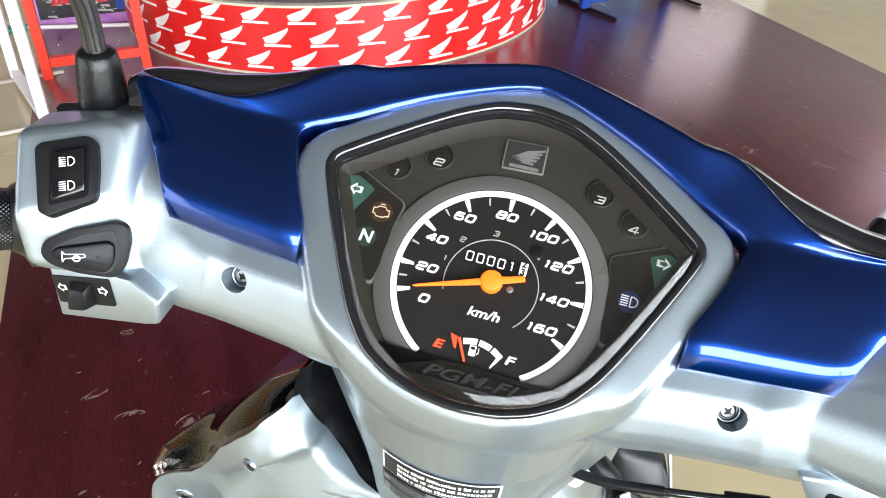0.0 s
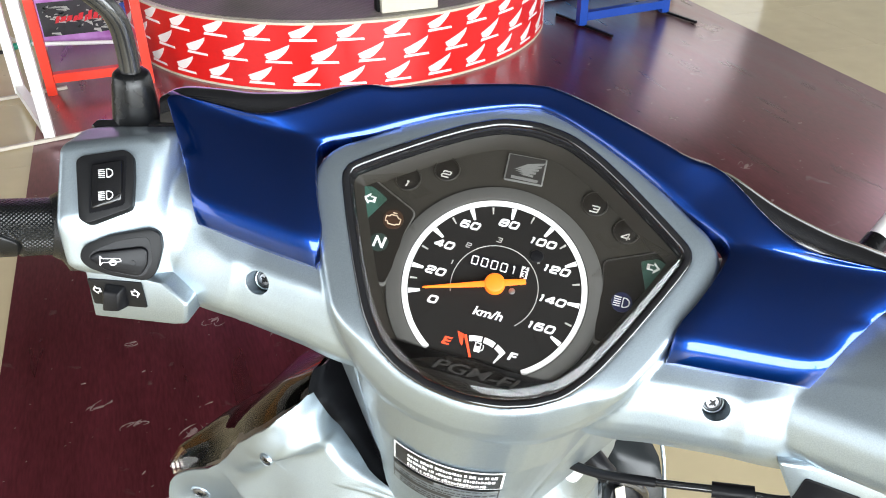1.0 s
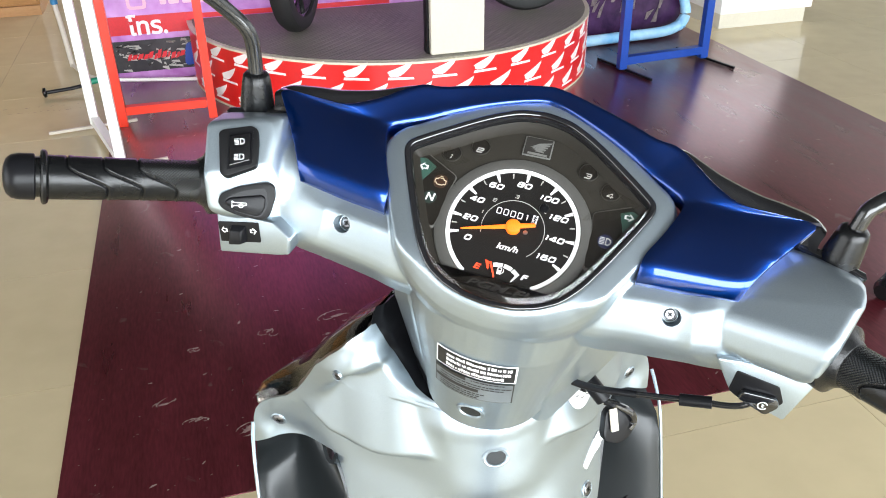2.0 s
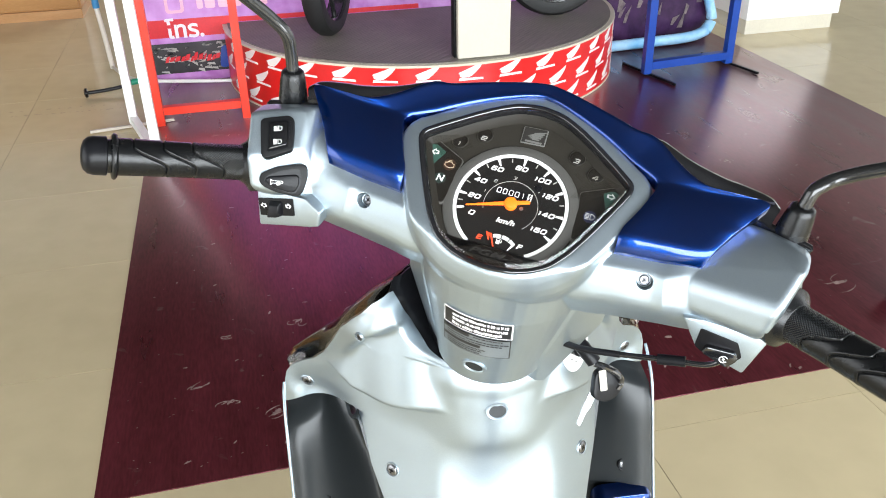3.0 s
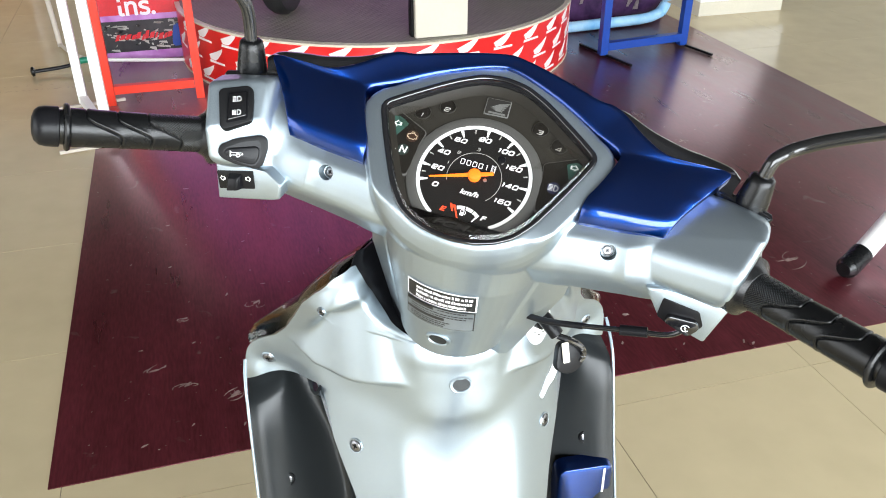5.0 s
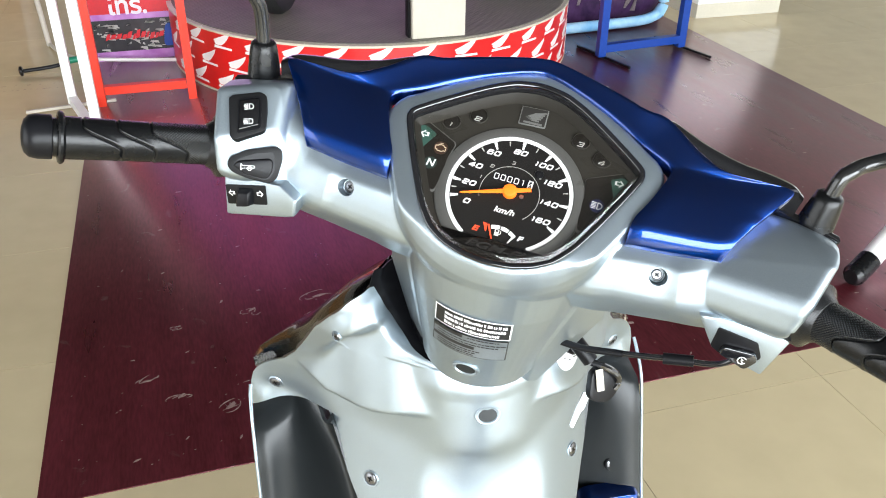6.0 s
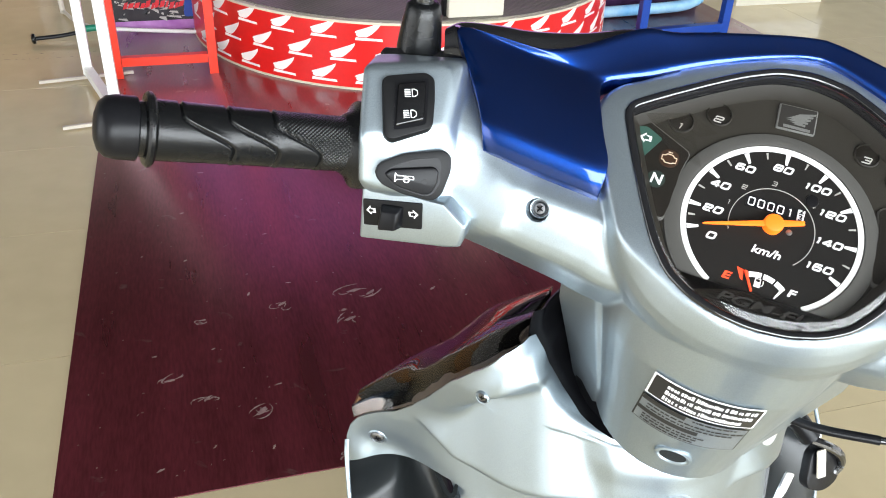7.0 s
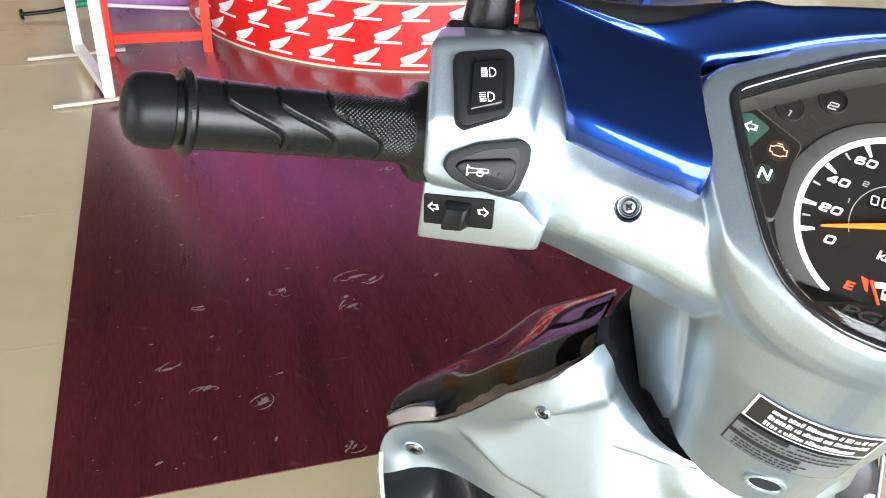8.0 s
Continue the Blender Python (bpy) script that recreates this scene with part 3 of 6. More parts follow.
tripod = thing("banner_stand", "folding banner stand with black feet and green joints", "banner stand", (-0.42, 4.22, 0))
part("leg", tube([(0.0, 0.0, 0.05), (-0.12, -0.02, 0.03), (-0.26, -0.035, 0.022)], 0.009, 10, 10), BLACK, tripod, "black foot")
part("foot_cap", turned([(0, 0.012), (0.004, 0.022), (0.014, 0.024), (0.02, 0.015)], (-0.25, -0.035, 0.024), (-1, -0.1, -0.05), 18, (0, 0, 1)), RUBBER, tripod, "flared rubber end")
part("leg", tube([(0.0, 0.0, 0.05), (0.2, 0.0, 0.03), (0.5, -0.02, 0.012)], 0.009, 10, 10), WHITE_STEEL, tripod, "white rod")
part("leg", tube([(0.0, 0.0, 0.05), (-0.1, 0.2, 0.03), (-0.18, 0.45, 0.010)], 0.009, 10, 10), CREAM_ROD, tripod, "cream rod")
part("pole", tube([(-0.18, 0.45, 0.0), (-0.19, 0.45, 0.2), (-0.20, 0.45, 0.33)], 0.013, 6, 10), CREAM_ROD, tripod, "cream pole")
part("sleeve", tube([(-0.20, 0.45, 0.33), (-0.20, 0.45, 0.7), (-0.21, 0.45, 1.2)], 0.018, 6, 12), material("blue_plastic", (0.02, 0.17, 0.36), 0.4), tripod, "blue sleeve")
part("joint", tube([(-0.06, -0.01, 0.045), (-0.02, 0, 0.05), (0.02, 0, 0.05)], 0.015, 4, 12), GREEN_STEEL, tripod, "green joint")

leg_stand = thing("folding_stand", "folding stand with a pale metal leg and black rubber foot", "stand", (1.83, 1.52, F))
part("leg", tube([(0.075, 0.027, 0.052), (0.5, 0.18, 0.30), (1.1, 0.40, 0.66)], 0.031, 8, 14), WHITE_STEEL, leg_stand)
part("rubber_foot", tube([(0.0, 0.0, 0.032), (0.015, 0.005, 0.033), (0.04, 0.014, 0.040), (0.085, 0.031, 0.060)], lambda s: 0.022 + 0.012 * min(1, s * 3), 12, 16), RUBBER, leg_stand, "black rubber foot")
part("leg", tube([(1.1, 0.40, 0.66), (1.3, 0.45, 0.35), (1.5, 0.5, 0.03)], 0.034, 8, 14), WHITE_STEEL, leg_stand)

counter = thing("white_counter", "white lacquered counter with a recessed plinth", "counter", (3.0, 4.22, 0))
part("body", box_bm(0, 0.62, 0, 0.8, 0.09, 0.95, 0.004), WHITE_BOX, counter)
part("plinth", box_bm(0.02, 0.60, 0.03, 0.78, 0, 0.09), CREAM, counter, "pale plinth")

cabinet = thing("wooden_cabinet", "orange-brown wooden cabinet by the wall", "cabinet", (-3.2, 5.95, 0))
part("body", box_bm(0, 2.30, 0.02, 0.55, 0.06, 0.9, 0.004), WOOD, cabinet)
part("plinth", box_bm(0.0, 2.30, 0.0, 0.5, 0, 0.06), WOOD, cabinet)
for k in range(4):
    part("door", box_bm(0.01 + 0.572 * k, 0.57 + 0.572 * k, 0.0, 0.018, 0.075, 0.88, 0.003), WOOD, cabinet)


# ---------------------------------------------------------------- motorcycle
BIKE = thing("motorcycle", "silver and blue underbone motorcycle with its handlebar turned aside", "motorcycle")
BIKE.matrix_world = pose(0.2340, -0.0217, 0, 0, 0, -5.3)
U, V = Vector((0.824, -0.545, -0.151)).normalized(), Vector((0.506, 0.601, 0.617))
V = (V - U * V.dot(U)).normalized()
HEAD = Matrix((U, V, U.cross(V))).transposed().to_4x4()
HEAD.translation = (0.276, 0.395, 1.063)
HEAD = BIKE.matrix_world.inverted() @ HEAD      # the instrument's plane: x along the bar, y up the dial, z out of it


def smooth01(t):
    t = max(0.0, min(1.0, t))
    return t * t * (3 - 2 * t)


def head_part(name, bm, mats, parent=None, label="", smooth=35):
    bm.transform(HEAD)
    return part(name, bm, mats, parent or BIKE, label, smooth)


def knee(a, y, z):
    """From level forward and up measures about the dial to the dial's plane."""
    return Vector((a, 0.78 * y + 0.62 * z, -0.62 * y + 0.78 * z))


# outline of the meter lens, one half, from the top round to the foot
HALF = [(0.0, 0.0838), (0.018, 0.0812), (0.034, 0.0735), (0.049, 0.0640), (0.071, 0.0485), (0.0868, 0.0365), (0.0785, 0.0172), (0.0650, -0.0107), (0.0545, -0.0300), (0.0437, -0.0435), (0.0312, -0.0510), (0.0170, -0.0555), (0.0, -0.0572)]
OUT = HALF + [(-x, y) for x, y in HALF[-2:0:-1]]


def chaikin(p, n):
    for _ in range(n):
        p = [q for i in range(len(p)) for q in ((0.82 * p[i][0] + 0.18 * p[(i + 1) % len(p)][0], 0.82 * p[i][1] + 0.18 * p[(i + 1) % len(p)][1]), (0.18 * p[i][0] + 0.82 * p[(i + 1) % len(p)][0], 0.18 * p[i][1] + 0.82 * p[(i + 1) % len(p)][1]))]
    return p


OUT = chaikin(OUT, 3)


def outline(d):
    """The lens outline, widened by d."""
    n, res = len(OUT), []
    for i in range(n):
        a, b = Vector(OUT[i - 2]), Vector(OUT[(i + 2) % n])
        t = (b - a).normalized()
        res.append((OUT[i][0] - t.y * d, OUT[i][1] + t.x * d))
    return res


def rim_ring(d, c):
    return [(x, y, c) for x, y in outline(d)]


# --- rear cover: one skin over the meter hood, the two arms and the neck
ARM_PATH = [(0.036, 0.002, -0.056), (0.068, 0.003, -0.053), (0.09, 0.005, -0.050), (0.128, 0.007, -0.045), (0.162, 0.003, -0.032), (0.190, -0.004, -0.012), (0.2060, -0.017, -0.004)]
ARM_SIZE = [(0.050, 0.044), (0.052, 0.046), (0.051, 0.046), (0.050, 0.043), (0.046, 0.039), (0.0320, 0.0280), (0.0230, 0.0200)]
# the hood's section outward from the lens: above, beside and below it a flat band, a fold and a drop
HOOD_TOP = [(0.000, -0.058), (0.010, -0.052), (0.0175, -0.030), (0.0190, -0.017), (0.0186, -0.011), (0.0150, -0.0010), (0.0128, 0.0040), (0.0118, 0.0052), (0.006, 0.0062), (0.0016, 0.0066), (0.0013, 0.0062), (0.0012, -0.002), (0.0012, -0.013)]
HOOD_SIDE = [(0.000, -0.058), (0.010, -0.052), (0.0180, -0.030), (0.0200, -0.017), (0.0195, -0.009), (0.0180, 0.0005), (0.0168, 0.0042), (0.0155, 0.0055), (0.006, 0.0064), (0.0016, 0.0066), (0.0013, 0.0062), (0.0012, -0.002), (0.0012, -0.013)]
HOOD_FOOT = [(0.000, -0.058), (0.010, -0.052), (0.0150, -0.034), (0.0158, -0.022), (0.0150, -0.0140), (0.0128, -0.0075), (0.0090, -0.0010), (0.0052, 0.0044), (0.0030, 0.0060), (0.0016, 0.0066), (0.0013, 0.0062), (0.0012, -0.002), (0.0012, -0.013)]


# the arm's lower half towards the rider: a flat top, a crest and a sloping face
CREST = [(0.0, 1.0), (-0.30, 1.0), (-0.58, 0.99), (-0.625, 0.970), (-0.67, 0.935), (-0.80, 0.82), (-0.97, 0.63), (-1.02, 0.52), (-1.03, 0.35), (-1.0, 0.0)]


def crested(a):
    """How far the arm has this section at a; the outer end is round."""
    return max(0.0, min(1.0, (0.176 - a) / 0.03))


def arm_height(a, b):
    """How far the arm's skin stands out of the dial's plane at (a, b)."""
    a = abs(a)
    for (p, s), (q, t) in zip(zip(ARM_PATH, ARM_SIZE), list(zip(ARM_PATH, ARM_SIZE))[1:]):
        if a <= q[0]:
            k = max(0.0, (a - p[0]) / (q[0] - p[0]))
            m = [u + (v - u) * k for u, v in zip((*p, *s), (*q, *t))]
            u = (b - m[1]) / m[3]
            v = math.sqrt(max(0.0, 1 - u * u))
            if -1 < u < 0:
                w = next(y0 + (y1 - y0) * (x0 - u) / (x0 - x1) for (x0, y0), (x1, y1) in zip(CREST, CREST[1:]) if u >= x1)
                v += (w - v) * crested(a)
            return m[2] + m[4] * v
    return ARM_PATH[-1][2]


def hood_height(a, b):
    """The same for the meter hood."""
    d = min((Vector((a, b)) - Vector(p)).length for p in OUT[::2])
    return 0.0055 - 0.0022 * (d / 0.0095) ** 2 if d < 0.0175 else -0.004 - (d - 0.0175) * 1.5


def arm_rings():
    path, sizes = spline(ARM_PATH, 32), spline([(*s, 0) for s in ARM_SIZE], 32)
    rings = []
    for p, s, (t, e1, e2) in zip(path, sizes, frames_along(path, (0, 1, 0))):
        ring = []
        for j in range(56):
            ca, sa = math.cos(2 * math.pi * j / 56), math.sin(2 * math.pi * j / 56)
            u, v = ca, sa
            if ca < 0 < sa:
                f = (j - 14) / 14 * (len(CREST) - 1)
                n = min(int(f), len(CREST) - 2)
                w = crested(p.x)
                u += (CREST[n][0] + (CREST[n + 1][0] - CREST[n][0]) * (f - n) - ca) * w
                v += (CREST[n][1] + (CREST[n + 1][1] - CREST[n][1]) * (f - n) - sa) * w
            ring.append(p + s.x * u * e1 + s.y * v * e2)
        rings.append(ring)
    return rings


NECK = [(-0.056, 0.0265, 0.0725, 0.0742), (-0.085, 0.0325, 0.0682, 0.0752), (-0.120, 0.0380, 0.0600, 0.0690), (-0.150, 0.0418, 0.0530, 0.0628), (-0.170, 0.0430, 0.0490, 0.0588)]


def neck_at(z):
    for (z0, *s0), (z1, *s1) in zip(NECK, NECK[1:]):
        if z >= z1:
            t = (z - z0) / (z1 - z0)
            return [a + (b - a) * t for a, b in zip(s0, s1)]
    return NECK[-1][1:]


def neck_point(a, z, lift=0.0):
    """A point on the rider's side of the neck, at a across and z down."""
    y, rx, ry = neck_at(z)
    k = math.sqrt(max(0.0, 1 - (a / (rx + lift)) ** 2))
    return knee(a, y - (ry + lift) * k, z)



def hood_rings():
    rings = []
    for top, side, low in zip(HOOD_TOP, HOOD_SIDE, HOOD_FOOT):
        sides = [outline(k[0]) for k in (top, side, low)]
        ring = []
        for i, (x, y) in enumerate(OUT):
            up, down = smooth01((y - 0.028) / 0.018), smooth01((-0.022 - y) / 0.026)
            w = (up, 1 - up - down, down)
            ring.append(tuple(sum(k * v for k, v in zip(w, vs)) for vs in zip(*((*o[i], k[1]) for o, k in zip(sides, (top, side, low))))))
        rings.append(ring)
    return rings


shell = loft(hood_rings())
shell = loft(arm_rings(), bm=shell)
shell = merge(shell, mirror_x(loft(arm_rings())))
# each end carries a faceted housing
HOUSE = [(-0.2185, 0.0019, 0.0318), (-0.2076, -0.0344, 0.0250), (-0.1746, 0.0237, 0.0245), (-0.1700, -0.0120, 0.0180), (-0.2045, -0.0505, 0.0045), (-0.1580, -0.0370, -0.0140), (-0.1610, -0.0200, 0.0035),
         (-0.2220, 0.0220, 0.0120), (-0.2190, 0.0300, -0.0120), (-0.1700, 0.0400, 0.0040), (-0.2080, -0.0380, -0.0400), (-0.2120, 0.0200, -0.0400), (-0.1500, -0.0300, -0.0500), (-0.1500, 0.0300, -0.0400)]
HOUSE_RIGHT = [p for k, p in enumerate(HOUSE) if k not in (2, 3, 5, 6, 12, 13)] + [(-0.100, -0.024, -0.050), (-0.100, 0.030, -0.050), (-0.100, 0.020, -0.0170), (-0.100, -0.0150, -0.0160), (-0.100, -0.0300, -0.032)]
for s in (-1, 1):
    hull = bmesh.new()
    for a, b, c in HOUSE if s < 0 else HOUSE_RIGHT:
        hull.verts.new((-s * a, b + 0.0008, c - 0.0018))
    bmesh.ops.convex_hull(hull, input=hull.verts)
    bmesh.ops.dissolve_limit(hull, angle_limit=radians(4), verts=hull.verts[:], edges=hull.edges[:])
    bmesh.ops.bevel(hull, geom=[e for e in hull.edges if e.calc_face_angle(0) > 0.15], offset=0.0036 if s < 0 else 0.0075, segments=6, profile=0.5, affect="EDGES", clamp_overlap=True)
    bmesh.ops.recalc_face_normals(hull, faces=hull.faces)
    shell = merge(shell, hull)
# gussets that widen the neck towards the arms
for s in (-1, 1):
    gusset = bmesh.new()
    for a, z in ((0.093, -0.098), (0.090, -0.118), (0.078, -0.138), (0.069, -0.160), (0.058, -0.190), (0.046, -0.212)):
        for p in ((a, 0.050, z), (a - 0.004, 0.085, z), (0.02, 0.080, z), (0.02, 0.045, z)):
            gusset.verts.new(knee(s * p[0], p[1], p[2]))
    for p in ((0.062, 0.004, -0.075), (0.056, 0.010, -0.110), (0.050, 0.016, -0.150), (0.030, 0.010, -0.075), (0.074, 0.010, -0.070), (0.088, 0.050, -0.080)):
        gusset.verts.new(knee(s * p[0], p[1], p[2]))
    bmesh.ops.convex_hull(gusset, input=gusset.verts)
    bmesh.ops.recalc_face_normals(gusset, faces=gusset.faces)
    shell = merge(shell, gusset)
shell = loft([[knee(rx * math.cos(t), y + ry * math.sin(t), z) for t in (2 * math.pi * j / 48 for j in range(48))] for z, y, rx, ry in NECK], bm=shell)
cover = head_part("handlebar_cover", shell, SILVER, label="metallic silver handlebar cover", smooth=None)
mod = cover.modifiers.new("skin", "REMESH")
mod.mode, mod.voxel_size, mod.use_smooth_shade = "VOXEL", 0.00115, True
mod = cover.modifiers.new("ease", "SMOOTH")
mod.factor, mod.iterations = 0.5, 3
SCREW_AXIS = {s: Vector((s * 0.08, -0.50, 0.84)).normalized() for s in (-1, 1)}
cutters = []
for s in (-1, 1):
    at = Vector((s * 0.114, -0.029, arm_height(0.114, -0.029)))
    hole = turned([(-0.013, 0.0060), (0.0, 0.0062), (0.0008, 0.0068), (0.010, 0.0080)], at, SCREW_AXIS[s], 36, (1, 0, 0))
    hole.transform(HEAD)
    cutters.append(link_mesh("cutter", hole, SILVER))
    cutters[-1].parent = BIKE
    mod = cover.modifiers.new("hole", "BOOLEAN")
    mod.operation, mod.solver, mod.object = "DIFFERENCE", "EXACT", cutters[-1]
bpy.context.view_layer.update()
skin = bpy.data.meshes.new_from_object(cover.evaluated_get(bpy.context.evaluated_depsgraph_get()))
cover.modifiers.clear()
cover.data = skin
skin.name = "handlebar_cover"
for ob in cutters:
    bpy.data.objects.remove(ob)

# black front half behind each faceted end
for s in (-1, 1):
    hull = bmesh.new()
    for a, b, c in ((0.2205, 0.0225, 0.0130), (0.2180, 0.0310, -0.0120), (0.1720, 0.0405, 0.0050), (0.2120, 0.0220, -0.0380), (0.1550, 0.0320, -0.0400)):
        hull.verts.new((s * a, b, c - 0.003))
        hull.verts.new((s * (a - 0.001), b + 0.0062, c - 0.005))
    bmesh.ops.convex_hull(hull, input=hull.verts)
    bmesh.ops.bevel(hull, geom=[e for e in hull.edges if e.calc_face_angle(0) > 0.3], offset=0.0012, segments=2, profile=0.5, affect="EDGES", clamp_overlap=True)
    head_part("housing_front", hull, BLACK_GLOSS, label="black front half of the switch housing")

# --- blue front cover: a band from one arm over the hood to the other
BAND = [((0.150, -0.010), (0.0865, -0.015)), ((0.156, 0.004), (0.0860, 0.000)), ((0.166, 0.020), (0.0935, 0.014)), ((0.177, 0.036), (0.1000, 0.030)), ((0.187, 0.0495), (0.1035, 0.042)),
        ((0.161, 0.0490), (0.1025, 0.0455)), ((0.138, 0.0495), (0.0985, 0.0485)), ((0.118, 0.0605), (0.090, 0.053)), ((0.098, 0.077), (0.080, 0.0580)), ((0.088, 0.082), (0.072, 0.0625)),
        ((0.077, 0.0825), (0.063, 0.0675)), ((0.060, 0.089), (0.050, 0.0745)), ((0.036, 0.097), (0.030, 0.0835)), ((0.012, 0.1035), (0.010, 0.0910)), ((0.0, 0.105), (0.0, 0.0925))]


RISE = [0.002, 0.004, 0.007, 0.010, 0.011, 0.0105, 0.0105, 0.0115, 0.013, 0.0135, 0.013, 0.012, 0.0110, 0.0105, 0.0105]


def eased(points, n):
    """n points along straight runs with slightly eased corners."""
    def at(s):
        s = max(0.0, min(len(points) - 1.0, s))
        i = min(int(s), len(points) - 2)
        return points[i].lerp(points[i + 1], s - i)
    res = []
    for k in range(n):
        s = k / (n - 1) * (len(points) - 1)
        w = min(0.33, s, len(points) - 1 - s)
        res.append((at(s - w) + at(s) + at(s + w)) / 3)
    return res


def lift_at(s):
    """How far the blue skin stands off at s along the band: proud over the arms, nearly flush over the hood."""
    return 0.0072 - 0.0064 * smooth01((s - 4.4) / 4.0)


def blue_band():
    n = 14 * 6 + 1
    po, pi_ = eased([Vector((*o, r)) for (o, i), r in zip(BAND, RISE)], n), eased([Vector((*i, 0)) for o, i in BAND], n)
    half = []
    for k in range(n):
        line = []
        for j in range(15):
            w = j / 14
            p = pi_[k].lerp(po[k], w)
            low = max(arm_height(p.x, p.y), hood_height(p.x, p.y)) + 0.0040
            p.z = max(low, (max(arm_height(*pi_[k].xy), hood_height(*pi_[k].xy)) + 0.004) * (1 - w) + po[k].z * w)
            line.append(p)
        half.append(line)
    floor_z = [[max(arm_height(p.x, p.y), hood_height(p.x, p.y)) + 0.0012 for p in line] for line in half]
    for _ in range(70):
        old = [[p.z for p in line] for line in half]
        for k in range(n):
            for j in range(15 if k < 12 else 14):
                near = [old[max(k - 1, 0)][j], old[min(k + 1, n - 1)][j], old[k][max(j - 1, 0)], old[k][min(j + 1, 14)]]
                half[k][j].z = max(sum(near) / 4, floor_z[k][j])
    for k in range(n):
        for j in range(15):
            s, p = k / 6, half[k][j]
            p.z -= {0: 0.0016, 14: 0.0016, 1: 0.0004, 13: 0.0004}.get(j, 0)
            p.z += lift_at(s) - 0.0084 * max(0.0, 1 - s / 0.85) ** 2
    grid = half + [[Vector((-p.x, p.y, p.z)) for p in line] for line in half[-2::-1]]
    b = bmesh.new()
    vs = [[b.verts.new(p) for p in line] for line in grid]
    for r0, r1 in zip(vs, vs[1:]):
        for a, c, d, e in zip(r0, r0[1:], r1[1:], r1):
            b.faces.new((a, c, d, e))
    rim = [e for e in b.edges if len(e.link_faces) == 1]
    made = bmesh.ops.extrude_edge_only(b, edges=rim)["geom"]
    for v in made:
        if isinstance(v, bmesh.types.BMVert):
            v.co.z -= 0.014
    bmesh.ops.bevel(b, geom=[e for e in rim if e.is_valid], offset=0.0006, segments=2, profile=0.6, affect="EDGES")
    return b


head_part("front_cover", blue_band(), BLUE, label="glossy deep blue front cover", smooth=50)
# the front cover falls away forward of its upper edge
lip = []
edge = eased([Vector((*o, r + lift_at(4 + k) - 0.0012)) for k, ((o, i), r) in enumerate(zip(BAND[4:], RISE[4:]))], 60)
edge = edge + [Vector((-p.x, p.y, p.z)) for p in edge[-2::-1]]
for dy, dz in ((0.0002, -0.0045), (0.004, -0.008), (0.009, -0.016), (0.012, -0.032), (0.012, -0.060)):
    lip.append([p + Vector((0, dy, dz)) for p in edge])
head_part("front_cowl", loft(lip, close=False, cap=False), BLUE, label="glossy blue front of the cowl")
for s in (-1, 1):
    visor = []
    for p in spline([(0.192, 0.0480, 0.0080), (0.184, 0.0535, 0.0090), (0.165, 0.0575, 0.0085), (0.148, 0.0600, 0.0080), (0.122, 0.0670, 0.0085), (0.096, 0.078, 0.0085), (0.084, 0.076, 0.006)], 30):
        visor.append([Vector((s * q.x, q.y, q.z)) for q in spline([(p.x - 0.004, p.y - 0.016, p.z - 0.007), (p.x - 0.002, p.y - 0.006, p.z - 0.0015), p, (p.x, p.y + 0.007, p.z - 0.006), (p.x - 0.003, p.y + 0.012, p.z - 0.020), (p.x - 0.012, p.y + 0.014, p.z - 0.060)], 16)])
    head_part("headlamp_visor", loft(visor, close=False, cap=False), BLACK_GLOSS, label="glossy black visor behind the blue cover", smooth=60)

# --- meter
meter = head_part("meter", plate(outline(-0.0012), -0.0125, -0.0075), TRAY, label="instrument cluster with a round speedometer under a clear lens")


def face(name, bm, mats, label="", smooth=35):
    return head_part(name, bm, mats, meter, label, smooth)


face("gasket", loft([rim_ring(d, c) for d, c in ((0.0006, -0.012), (0.0024, 0.0060), (0.0022, 0.0072), (0.0010, 0.0078), (-0.0008, 0.0076), (-0.0022, 0.0064), (-0.0030, -0.012))] + [rim_ring(0.0006, -0.012)], cap=False), BLACK_GLOSS, "black gasket", 65)
face("shelf", loft([rim_ring(d, c) for d, c in ((-0.0028, -0.001), (-0.0075, -0.0055), (-0.0085, -0.0078))], cap=False), TRAY)
face("dial_ring", turned([(-0.0078, 0.0460), (-0.0042, 0.0455), (-0.0040, 0.0470), (-0.0062, 0.0530), (-0.0078, 0.0535)], (0, 0, 0), (0, 0, 1), 96, cap=False), RING_GREY, "grey ring round the dial")
face("dial", disc(0.0458, -0.0078, -0.0056, 96), DIAL, "black speedometer dial")
face("white_ring", arc_band(0.0424, 0.0452, -58, 238, -0.0056, -0.0050, 140), WHITE, "white dial ring")
face("inner_ring", arc_band(0.0212, 0.0216, -48, 200, -0.0056, -0.0054, 90), WHITE_DIM, "thin inner scale")


def tick(a, r0, r1, w0, w1):
    b = plate([(r0, -w0), (r1, -w1), (r1, w1), (r0, w0)], -0.0056, -0.0052)
    b.transform(Matrix.Rotation(radians(a), 4, "Z"))
    return b


STEP = 14.7
for k in range(17):
    # the scale is closer below 20
    a = 208.4 - STEP * k if k > 1 else 197.4 - 9.2 * k
    face("scale_mark", tick(a, 0.0362, 0.0420, 0.0006, 0.00125) if k % 2 == 0 else tick(a, 0.0380, 0.0415, 0.0003, 0.0005), WHITE if k % 2 == 0 else WHITE_DIM)
